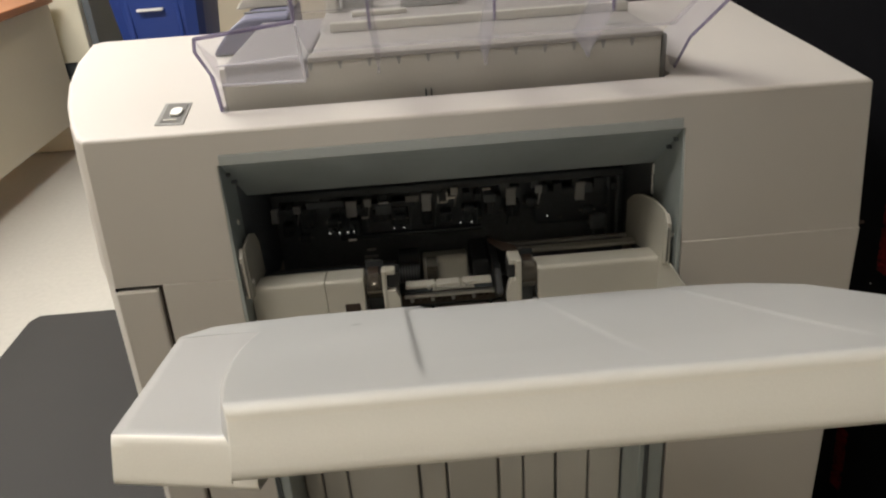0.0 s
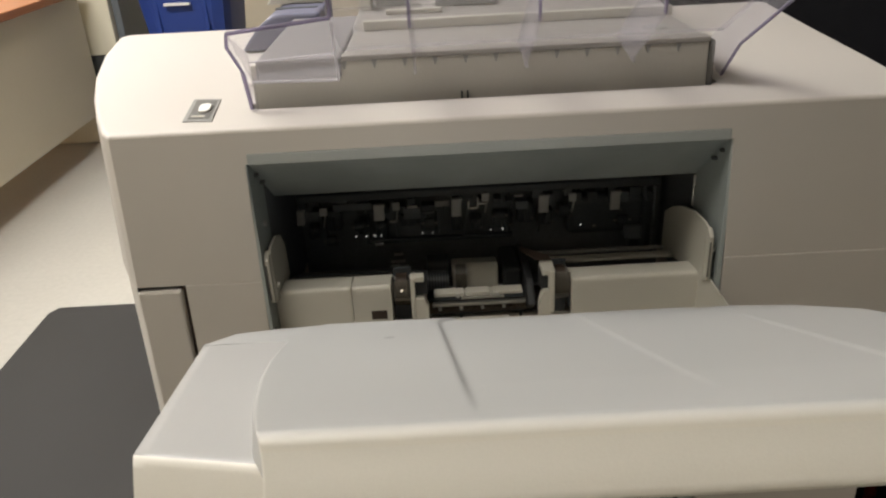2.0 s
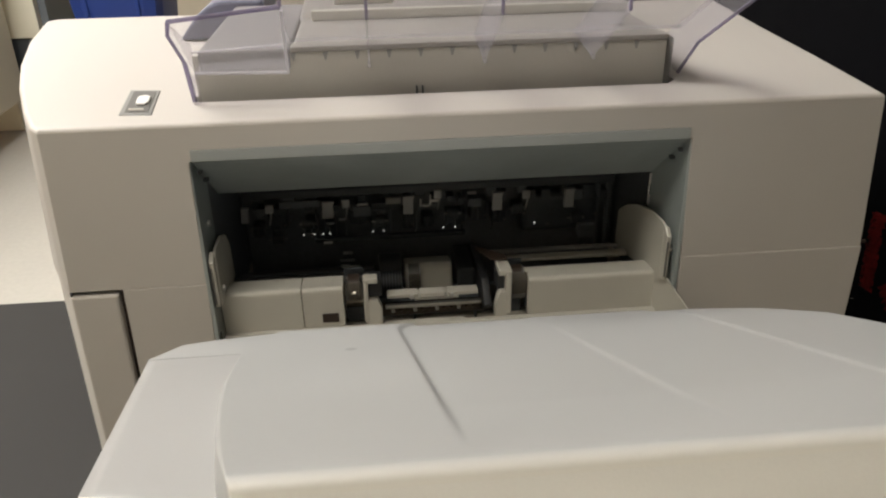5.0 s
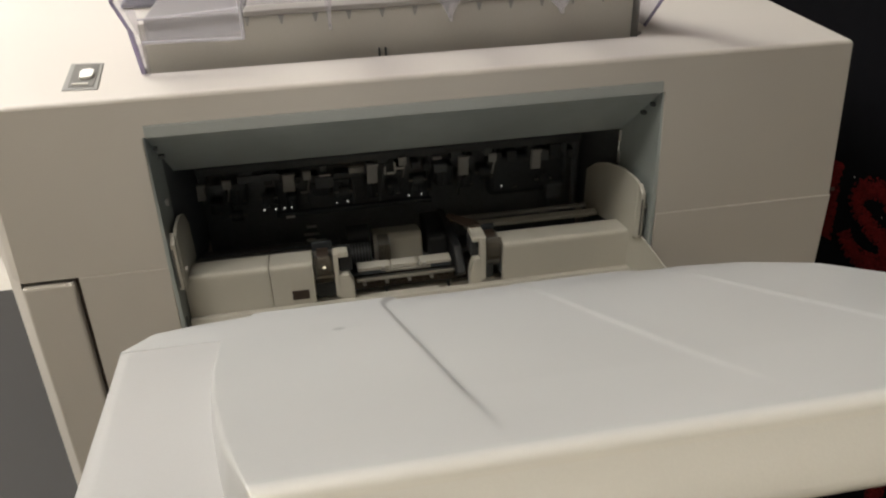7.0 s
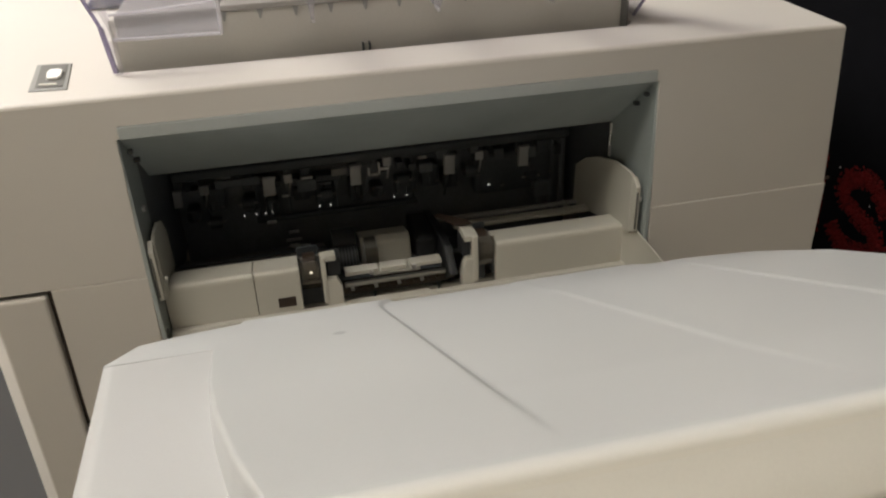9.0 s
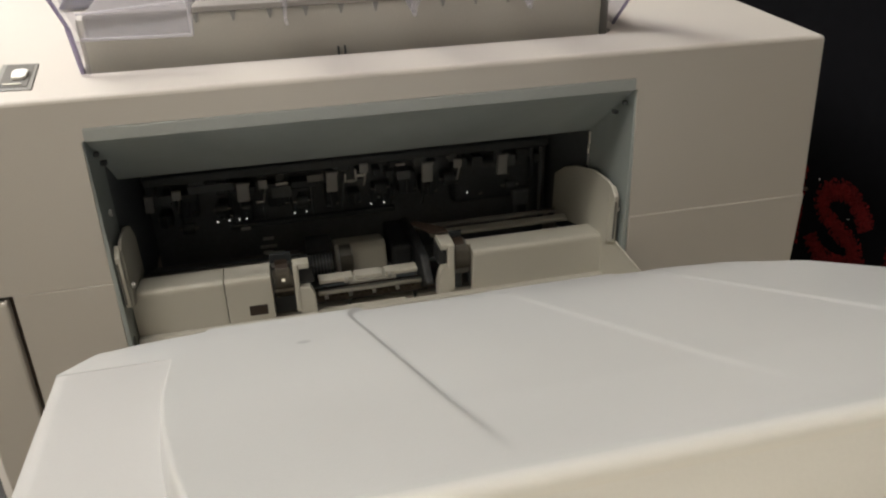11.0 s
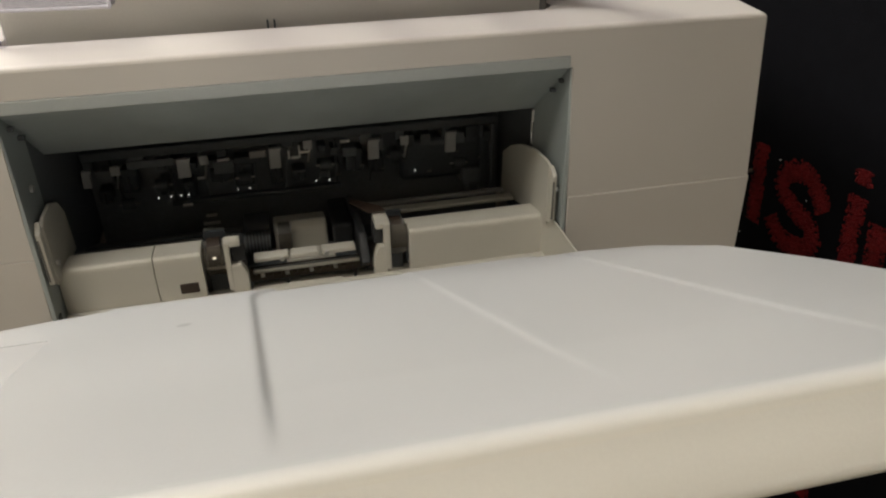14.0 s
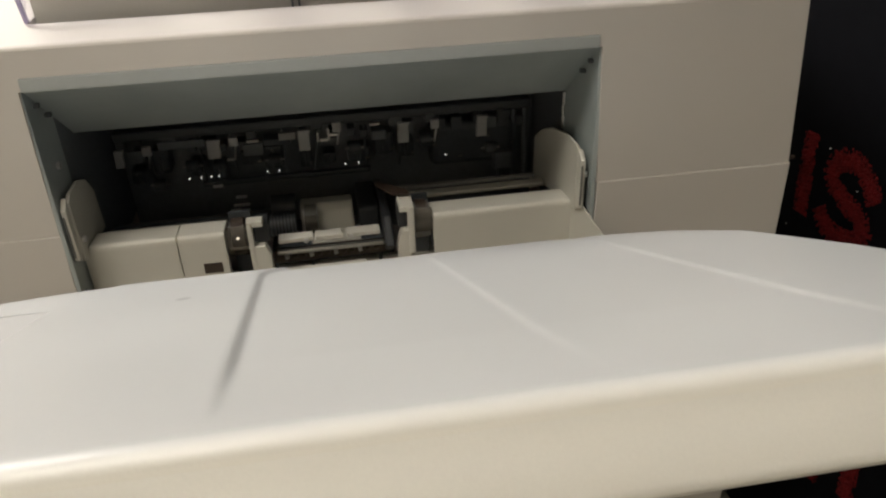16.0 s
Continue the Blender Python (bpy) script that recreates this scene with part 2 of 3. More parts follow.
for lx, ly, watts, tone in TROFFERS:
    lamp = thing("ceiling_light", "recessed fluorescent ceiling light with white frame", "ceiling light", "ceiling lights")
    lamp.location = (lx, ly, CEILING)
    frame_bm = None
    for x0, x1, y0, y1 in ((-0.62, 0.62, -0.32, -0.28), (-0.62, 0.62, 0.28, 0.32), (-0.62, -0.58, -0.28, 0.28), (0.58, 0.62, -0.28, 0.28)):
        frame_bm = block(x0, x1, y0, y1, -0.03, 0.0, bm=frame_bm)
    part("frame", frame_bm, TRIM, lamp)
    part("diffuser", block(-0.578, 0.578, -0.278, 0.278, -0.02, -0.004), DIFFUSER, lamp)

# ---- floor mat ----
mat_bm = prism([(-0.86, -0.9), (-0.855, 1.28), (-0.835, 1.312), (0.3, 1.312), (0.3, -0.9)], "z", 0.001, 0.014, 0.004)
tagged(finish("floor_mat", mat_bm, MATGREY), "dark grey rubber floor mat lying under the scanner", "mat")

# ---- desk, wall strip and bin at the far side ----
desk = thing("desk", "beige laminate desk with an orange wood-grain top edge", "desk")
part("modesty_panel", block(-1.32, -1.296, 0.9, 2.99, 0.15, 0.675, 0.002), LAMINATE, desk)
part("tabletop", block(-2.05, -1.27, 0.85, 2.985, 0.68, 0.712, 0.004), WOOD, desk, "orange wood-grain desktop")
part("side_panel", block(-2.03, -1.325, 2.955, 2.985, 0.004, 0.675, 0.002), LAMINATE, desk)
part("side_panel", block(-2.03, -1.325, 0.93, 0.96, 0.004, 0.675, 0.002), LAMINATE, desk)

cabinet = thing("metal_cabinet", "tall ivory metal cabinet with a dark side gap", "cabinet")
part("body", block(-2.0, -1.195, 3.06, 3.6, 0.395, 1.9, 0.004), TRIM, cabinet)
part("plinth", block(-1.98, -1.215, 3.08, 3.58, 0.002, 0.393), BLACK, cabinet)
part("side_gap_strip", block(-1.193, -1.160, 3.10, 3.58, 0.395, 1.9, 0.002), CHARCOAL, cabinet)

bin_ = thing("recycling_bin", "tall blue plastic recycling bin with a pale label strip", "bin")
bb = bmesh.new()
rings = []
for z, w, d in ((0.004, 0.135, 0.15), (0.55, 0.185, 0.215), (0.76, 0.207, 0.235), (0.765, 0.22, 0.25), (0.81, 0.22, 0.25), (0.812, 0.195, 0.22), (0.55, 0.165, 0.195), (0.03, 0.12, 0.13)):
    ring = []
    for i in range(32):
        a = 2 * math.pi * i / 32
        c, s = math.cos(a), math.sin(a)
        k = (abs(c) ** 6 + abs(s) ** 6) ** (-1 / 6)
        ring.append(bb.verts.new((-0.762 + w * c * k, 2.95 + d * s * k, z)))
    rings.append(ring)
for lo, hi in zip(rings, rings[1:]):
    for i in range(32):
        bb.faces.new((lo[i], lo[(i + 1) % 32], hi[(i + 1) % 32], hi[i]))
bb.faces.new(rings[0])
bb.faces.new(rings[-1])
part("tub", bb, BLUE, bin_)
part("label_strip", block(-0.823, -0.716, 2.700, 2.722, 0.648, 0.6575, 0.001), PAPER, bin_, "pale blank label strip")
part("rib", block(-0.872, -0.856, 2.722, 2.745, 0.25, 0.70, 0.004), BLUE, bin_)
part("rib", block(-0.668, -0.652, 2.722, 2.745, 0.25, 0.70, 0.004), BLUE, bin_)

# ---- black carpeted partition with red lettering ----
screen = thing("partition_screen", "black carpet-fabric partition with red stitched lettering", "partition")
part("panel", block(0.927, 0.965, -1.2, 2.6, 0.004, 1.75, 0.006), FABRIC, screen)


def stroke(points, width, seed=1):
    """A line of raised pile tufts on the partition, through (y, z) points."""
    pick = random.Random(seed)
    pts = [Vector(p) for p in points]
    # smooth the corners by cutting them twice
    for _ in range(2 if len(pts) > 2 else 0):
        cut = [pts[0]]
        for p, q in zip(pts, pts[1:]):
            cut += [p.lerp(q, 0.25), p.lerp(q, 0.75)]
        pts = cut + [pts[-1]]
    verts, faces = [], []
    for p, q in zip(pts, pts[1:]):
        way = (q - p).normalized()
        side = Vector((-way.y, way.x))
        for _ in range(max(4, int((q - p).length * 9000))):
            off = max(-0.62, min(0.62, pick.gauss(0, 0.30)))
            c = p.lerp(q, pick.random()) + side * off * width
            rad = pick.uniform(0.0011, 0.0021)
            rise = pick.uniform(0.0016, 0.0034) * (1 - 0.5 * abs(off))
            turn = pick.uniform(0, 1.6)
            base = len(verts)
            for k in range(5):
                ang = turn + k * 2 * math.pi / 5
                verts.append((0.9269, c.x + rad * math.cos(ang), c.y + rad * math.sin(ang)))
            verts.append((0.9269 - rise, c.x + pick.uniform(-0.0008, 0.0008), c.y + pick.uniform(-0.0008, 0.0008)))
            faces += [(base + k, base + (k + 1) % 5, base + 5) for k in range(5)]
    me = bpy.data.meshes.new("tufts")
    me.from_pydata(verts, [], faces)
    bm = bmesh.new()
    bm.from_mesh(me)
    bpy.data.meshes.remove(me)
    return bm


LETTERS = [
    [(0.242, 0.664), (0.233, 0.556)],
    [(0.109, 0.630), (0.125, 0.650), (0.151, 0.662), (0.180, 0.656), (0.196, 0.632), (0.173, 0.614), (0.148, 0.608), (0.117, 0.600), (0.112, 0.576), (0.143, 0.562), (0.181, 0.562), (0.198, 0.581)],
    [(0.064, 0.672), (0.058, 0.590)],
    [(0.026, 0.655), (0.016, 0.590)],
]
lint = random.Random(9)
for _ in range(6):
    y, z, w = lint.uniform(0.02, 0.28), lint.uniform(0.5, 0.85), lint.uniform(0.0004, 0.0011)
    part("lint_fleck", block(0.9258, 0.9266, y - w, y + w, z - w * 0.7, z + w * 0.7), PAPER, screen, "pale lint fleck")
for i, points in enumerate(LETTERS):
    part("letter_stroke", stroke(points, 0.022, i), REDPILE, screen, "red lettering stroke")
part("letter_dot", stroke([(0.0645, 0.703), (0.0625, 0.687)], 0.022, 7), REDPILE, screen, "red lettering dot")
# lower row of lettering, mostly hidden by the tray
for y0, z0, y1, z1 in ((0.10, 0.33, 0.085, 0.22), (0.03, 0.34, 0.02, 0.25), (0.25, 0.27, 0.24, 0.16)):
    part("letter_stroke", stroke([(y0, z0), (y1, z1)], 0.022, 8), REDPILE, screen, "red lettering stroke")

# ---- the scanner ----
scanner = thing("document_scanner", "large off-white floor-standing document scanner with open feeder and tilted tray", "scanner")
PLAN = [(0.0, 0.0), (0.72, 0.0), (0.7375, 0.15), (0.752, 0.30), (0.7745, 0.50), (0.765, 0.515), (-0.155, 0.515), (-0.166, 0.50), (-0.14, 0.37), (-0.104, 0.245), (-0.068, 0.145), (-0.032, 0.058), (-0.010, 0.012)]


def spread(points, grow):
    """The plan with its edge moved outwards."""
    out = []
    for i, p in enumerate(points):
        a, b = Vector(points[i - 1]), Vector(points[(i + 1) % len(points)])
        p = Vector(p)
        n1, n2 = (p - a).normalized(), (b - p).normalized()
        n = Vector((n1.y + n2.y, -(n1.x + n2.x)))
        n.normalize()
        out.append(p + n * grow / max(0.5, n.dot(Vector((n1.y, -n1.x)))))
    return out


SLOT = [(0.112, 0.062), (0.546, 0.062), (0.556, 0.074), (0.556, 0.44), (0.112, 0.44)]
upper = bmesh.new()
levels = [(0.9, -0.0042), (0.8996, -0.0024), (0.8985, -0.0009), (0.8967, 0.0)]
rings = [[upper.verts.new((p.x, p.y, z)) for p in spread(PLAN, g)] for z, g in levels]
low = []
for i, p in enumerate(PLAN):
    q = Vector(p)
    if i in (0, 12):
        q += Vector((-0.007, 0))
    elif i == 1:
        q += Vector((0.012, 0))
    else:
        q = spread(PLAN, 0.008)[i]
    low.append(upper.verts.new((q.x, q.y if i > 1 else 0.0, 0.7497)))
rings.append(low)
count = len(PLAN)
for a, b in zip(rings, rings[1:]):
    for i in range(count):
        j = (i + 1) % count
        if b is low and i == 0:
            continue
        upper.faces.new((a[i], a[j], b[j], b[i]))
# the front, with the feeder opening cut into it
front_hole = [(0.1118, 0.7497), (0.1148, 0.8668), (0.1172, 0.8676), (0.1172, 0.8772), (0.5470, 0.8772), (0.5470, 0.8676), (0.5498, 0.8668), (0.5535, 0.7497)]
holes = [upper.verts.new((x, 0.0, z)) for x, z in front_hole]
upper.faces.new([rings[3][0], low[0], *holes, low[1], rings[3][1]])
inner = [upper.verts.new((x, 0.014, z)) for x, z in front_hole]
for a, b, c, d in zip(holes, holes[1:], inner[1:], inner):
    upper.faces.new((a, b, c, d))
# the top, with the exit slot cut into it
rim = [upper.verts.new((x, y, 0.9)) for x, y in SLOT]
edges = [e for e in upper.edges if e.verts[0] in rings[0] and e.verts[1] in rings[0]]
edges += [upper.edges.new((rim[i], rim[(i + 1) % len(rim)])) for i in range(len(rim))]
bmesh.ops.triangle_fill(upper, use_beauty=True, edges=edges)
drop = [upper.verts.new((v.co.x, v.co.y, 0.86)) for v in rim]
for i in range(len(rim)):
    j = (i + 1) % len(rim)
    upper.faces.new((rim[i], rim[j], drop[j], drop[i]))
part("upper_housing", upper, BEIGE, scanner, "off-white upper housing")

# lower housing: back and sides one shell, the front in panels
lower = bmesh.new()
side = [Vector((-0.0075, 0.0)), Vector((-0.038, 0.056))] + [spread(PLAN, 0.008)[i] for i in (10, 9, 8, 7, 6, 5, 4, 3, 2)] + [Vector((0.7335, 0.0))]
top_ring = [lower.verts.new((p.x, p.y, 0.7494)) for p in side]
foot_ring = [lower.verts.new((p.x + (-0.014 if p.x < 0.3 else 0.008), p.y, 0.03)) for p in side]
for a, b, c, d in zip(top_ring, top_ring[1:], foot_ring[1:], foot_ring):
    lower.faces.new((a, b, c, d))
lower.faces.new(foot_ring)
part("lower_housing", lower, BEIGE, scanner)
part("side_door", prism([(-0.0075, 0.7455), (0.0345, 0.7455), (0.018, 0.04), (-0.021, 0.04)], "y", -0.003, 0.03, 0.0025), BEIGE, scanner, "narrow off-white side door")
part("door_gap", prism([(0.0347, 0.7488), (0.0385, 0.7488), (0.0225, 0.04), (0.0182, 0.04)], "y", 0.004, 0.03), UMBER, scanner, "dark gap beside the door")
part("front_panel", prism([(0.0387, 0.7493), (0.1125, 0.7493), (0.109, 0.60), (0.101, 0.04), (0.0227, 0.04)], "y", -0.0006, 0.03, 0.0006, 2), BEIGE, scanner)
part("front_panel", prism([(0.5535, 0.7494), (0.7332, 0.7494), (0.741, 0.04), (0.556, 0.04)], "y", -0.0010, 0.03, 0.0008, 3), BEIGE, scanner)
part("latch", rod((0.733, 0.002, 0.7535), (0.7375, 0.002, 0.7535), 0.0018), UMBER, scanner, "small dark latch pin")

# lift well under the tray
well = part("lift_well", prism([(0.1015, 0.62), (0.5535, 0.62), (0.556, 0.04), (0.1015, 0.04)], "y", 0.075, 0.09), GREYPL, scanner, "grey ribbed lift well")
for x0, x1 in ((0.1025, 0.124), (0.523, 0.5515)):
    part("guide_post", block(x0, x1, 0.0, 0.07, 0.04, 0.66, 0.0015), ZINC, scanner, "galvanised guide post")
    part("guide_slot", block(x0 + 0.006, x0 + 0.011, -0.002, -0.0005, 0.05, 0.65), BLACK, scanner, "dark slot in the post")
for x0, x1 in ((0.126, 0.147), (0.1485, 0.178), (0.1805, 0.266), (0.2695, 0.3005), (0.3035, 0.365), (0.3685, 0.397), (0.3995, 0.437), (0.4405, 0.479), (0.4815, 0.521)):
    part("rib_panel", block(x0, x1, 0.064, 0.073, 0.04, 0.66, 0.002), DECKGREY, scanner)

# feeder cavity
part("top_strip", block(0.1172, 0.5470, -0.0010, 0.012, 0.8668, 0.8768, 0.0008), STRIP, scanner, "pale grey strip over the opening")
part("side_plate", prism([(0.003, 0.866), (0.052, 0.866), (0.052, 0.66), (-0.002, 0.66), (-0.002, 0.69)], "x", 0.112, 0.1155, 0.0006), ZINC, scanner, "galvanised side plate")
part("side_plate", block(0.1115, 0.1150, 0.053, 0.25, 0.66, 0.866, 0.0006), CHARCOAL, scanner, "dark inner side plate")
part("side_plate", prism([(0.003, 0.866), (0.086, 0.866), (0.086, 0.66), (-0.002, 0.66), (-0.002, 0.69)], "x", 0.5490, 0.5525, 0.0006), ZINC, scanner, "galvanised side plate")
part("side_plate", block(0.5545, 0.558, 0.087, 0.25, 0.66, 0.866, 0.0006), CHARCOAL, scanner, "dark inner side plate")
baffle = part("baffle_plate", sheet([(0.1165, 0.006, 0.8655), (0.5485, 0.006, 0.8655), (0.5485, 0.086, 0.8035), (0.1165, 0.086, 0.8035)], 0.0016), ZINC, scanner, "sloping grey-green steel baffle plate")
for xa, sgn in ((0.118, 1), (0.547, -1)):
    part("hook", block(min(xa, xa + sgn * 0.004), max(xa, xa + sgn * 0.004), 0.010, 0.015, 0.851, 0.8545, 0.0008), BLACK, baffle, "black spring hook")
    part("hook", block(min(xa, xa + sgn * 0.005), max(xa, xa + sgn * 0.005), 0.026, 0.031, 0.838, 0.8415, 0.0008), BLACK, baffle, "black spring hook")
part("screw", rod((0.1155, 0.03, 0.797), (0.118, 0.03, 0.797), 0.003), STEEL, scanner, "small steel screw")
part("screw", rod((0.549, 0.012, 0.752), (0.546, 0.012, 0.752), 0.0025), STEEL, scanner, "small steel screw")
part("pin", rod((0.5475, 0.083, 0.802), (0.5475, 0.083, 0.768), 0.0013), STEEL, scanner, "thin steel pin")
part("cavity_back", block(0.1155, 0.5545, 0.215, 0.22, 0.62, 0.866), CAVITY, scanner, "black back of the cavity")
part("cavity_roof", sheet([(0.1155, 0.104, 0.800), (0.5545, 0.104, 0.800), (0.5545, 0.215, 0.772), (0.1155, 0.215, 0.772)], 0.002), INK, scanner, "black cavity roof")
part("cavity_slope", sheet([(0.1165, 0.053, 0.7175), (0.262, 0.053, 0.7175), (0.262, 0.178, 0.664), (0.1165, 0.178, 0.664)], 0.003), BUTTONGREY, scanner, "dark sloping inlet plate")
part("inlet_clip", block(0.148, 0.184, 0.066, 0.0675, 0.7135, 0.7147, 0.0004), STRIP, scanner, "pale clip on the inlet plate")
part("inlet_clip", block(0.2285, 0.2475, 0.110, 0.1125, 0.700, 0.7018, 0.0005), STRIP, scanner, "pale clip on the inlet plate")
part("inlet_clip", block(0.2265, 0.2360, 0.128, 0.1305, 0.692, 0.694, 0.0005), TABGREY, scanner, "pale clip on the inlet plate")
part("cross_bar", block(0.196, 0.37, 0.180, 0.188, 0.697, 0.702, 0.001), BLACK, scanner, "black cross bar")
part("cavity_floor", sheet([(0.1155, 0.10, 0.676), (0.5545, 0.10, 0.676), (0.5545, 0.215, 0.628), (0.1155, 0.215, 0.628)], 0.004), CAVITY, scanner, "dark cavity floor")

# row of sensor tabs hanging at the back
carrier = part("sensor_carrier", block(0.118, 0.545, 0.183, 0.205, 0.752, 0.762, 0.002), BLACK, scanner, "black sensor carrier bar")
for x0, x1, z0, z1 in ((0.207, 0.220, 0.729, 0.749), (0.298, 0.310, 0.729, 0.751), (0.400, 0.412, 0.728, 0.750), (0.484, 0.4955, 0.727, 0.750), (0.117, 0.1255, 0.728, 0.746)):
    part("sensor_tab", prism([(x0, z0), (x1, z0), (x1, z1 - 0.004), (x1 + 0.002, z1), (x0 + 0.001, z1)], "y", 0.176, 0.182, 0.0008), TABGREY, scanner, "grey plastic sensor tab")
for x, z in ((0.149, 0.744), (0.234, 0.746), (0.3385, 0.752), (0.440, 0.746)):
    part("small_tab", block(x - 0.0045, x + 0.0045, 0.177, 0.181, z - 0.006, z + 0.004, 0.0008), TABGREY, scanner, "small pale tab")
    part("hook_wire", rod((x + 0.002, 0.178, z - 0.004), (x - 0.001, 0.178, z - 0.020), 0.0011, 8), STEEL, scanner, "bent steel wire")
for x0, x1, z in ((0.225, 0.233, 0.7265), (0.247, 0.259, 0.744), (0.3205, 0.3285, 0.7385), (0.372, 0.382, 0.751), (0.223, 0.240, 0.674), (0.227, 0.238, 0.6835), (0.206, 0.216, 0.698), (0.157, 0.190, 0.6555)):
    part("steel_clip", block(x0, x1, 0.176, 0.180, z - 0.0012, z + 0.0012, 0.0004), STEEL, scanner, "bright steel clip")
for x0, x1, z0, z1 in ((0.3175, 0.3195, 0.7375, 0.7465), (0.3285, 0.3305, 0.7385, 0.7515), (0.3305, 0.3400, 0.7425, 0.7450)):
    part("steel_bracket", block(x0, x1, 0.176, 0.179, z0, z1, 0.0004), STEEL, scanner, "bent bright steel bracket")
for x0, x1, z0, z1 in ((0.242, 0.262, 0.727, 0.740), (0.160, 0.205, 0.742, 0.750), (0.130, 0.145, 0.735, 0.743)):
    part("sensor_board", block(x0, x1, 0.1805, 0.184, z0, z1, 0.0006), CHARCOAL, scanner, "dull grey sensor board")
part("carrier_strip", block(0.279, 0.296, 0.1795, 0.184, 0.741, 0.749, 0.001), GREYPL, scanner)
rng = random.Random(4)
for i in range(15):
    x = 0.135 + i * 0.0275 + rng.uniform(-0.005, 0.005)
    w, z, h = rng.uniform(0.006, 0.013), rng.uniform(0.70, 0.727), rng.uniform(0.006, 0.014)
    bracket = part("roller_bracket", block(x - w, x + w, 0.188, 0.21, z - h, z + h, 0.003), SOOT, scanner, "dark roller bracket")
    part("bracket_rib", block(x - w * 0.2, x + w * 0.1, 0.184, 0.19, z - h * 0.8, z + h * 0.7, 0.001), BLACK, bracket)
    part("bracket_clip", rod((x + w * 0.5, 0.1835, z - h * 0.4), (x + w * 0.9, 0.1835, z - h * 0.3), 0.0012, 8), BUTTONGREY, bracket, "dull steel spring clip")
for i in range(26):
    x, z = 0.125 + i * 0.0162 + rng.uniform(-0.004, 0.004), rng.uniform(0.735, 0.752)
    w, h = rng.uniform(0.003, 0.008), rng.uniform(0.003, 0.007)
    part("sensor_mount", block(x - w, x + w, 0.183, 0.2, z - h, z + h, 0.001), rng.choice((SOOT, BLACK, CHARCOAL)), scanner, "dark sensor mount")
for i in range(9):
    x = 0.15 + i * 0.043 + rng.uniform(-0.008, 0.008)
    part("flex_cable", rod((x, 0.186, 0.752), (x + rng.uniform(-0.012, 0.012), 0.186, 0.700), 0.0013, 8), rng.choice((BLACK, SOOT, CHARCOAL)), scanner, "thin dark cable")
for x, z in ((0.19, 0.722), (0.272, 0.721), (0.355, 0.726), (0.43, 0.728), (0.155, 0.705), (0.50, 0.712)):
    part("idler_roller", rod((x - 0.006, 0.180, z), (x + 0.006, 0.180, z), 0.0062, 20), BLACK, scanner, "small dark idler roller")
    part("roller_axle", rod((x - 0.010, 0.180, z), (x + 0.010, 0.180, z), 0.0012, 10), GREYPL, scanner, "thin grey axle")
# glowing dots put where the mechanism shows glints
for x in (0.184, 0.196, 0.206, 0.2135, 0.263, 0.275, 0.344, 0.358, 0.451):
    part("glint_dot", rod((x, 0.1795, 0.7083), (x, 0.1815, 0.7083), 0.0005, 10), GLINT, scanner, "tiny glint made to glow")
part("drive_block", block(0.435, 0.528, 0.184, 0.208, 0.693, 0.742, 0.008, 3), SOOT, scanner, "black rounded drive cover")
part("drive_foot", block(0.503, 0.524, 0.176, 0.2, 0.686, 0.706, 0.003), CHARCOAL, scanner)
for x in (0.512, 0.527, 0.540):
    part("post", rod((x, 0.19, 0.66), (x, 0.19, 0.75), 0.003, 12), CHARCOAL, scanner, "dark upright rod")

# guide strips behind the intake bar
for y0, y1, z0, x0, x1, m in ((0.102, 0.113, 0.7030, 0.392, 0.538, CREAM), (0.128, 0.133, 0.7005, 0.380, 0.535, GREYPL), (0.110, 0.114, 0.696, 0.120, 0.262, CHARCOAL)):
    part("guide_strip", block(x0, x1, y0, y1, z0 - 0.004, z0, 0.0008), m, scanner, "long narrow guide strip")

# intake bar: cream face with rounded top, cut round the rollers
BAR = [(0.0245, 0.676), (0.0242, 0.7195), (0.0247, 0.7222), (0.0262, 0.7238), (0.0285, 0.7243), (0.055, 0.7210), (0.058, 0.7193), (0.058, 0.700), (0.052, 0.700), (0.052, 0.716), (0.031, 0.718), (0.031, 0.676)]


def bar(x0, x1, drop):
    return prism([(y, z - drop if z > 0.69 else z) for y, z in BAR], "x", x0, x1, 0.0005, 1)


for x0, x1, drop in ((0.1165, 0.1922, 0.0), (0.1928, 0.2322, 0.0), (0.4135, 0.5420, 0.0028)):
    part("intake_bar", bar(x0, x1, drop), CREAM, scanner, "cream intake bar")
part("bar_underlip", prism([(0.018, 0.682), (0.024, 0.682), (0.024, 0.66), (0.010, 0.66)], "x", 0.1165, 0.5445, 0.0008), CREAM, scanner, "cream lower lip of the bar")
part("label_patch", block(0.2105, 0.2262, 0.0236, 0.0252, 0.6868, 0.6964, 0.0003), UMBER, scanner, "small dark brown rectangle on the bar")
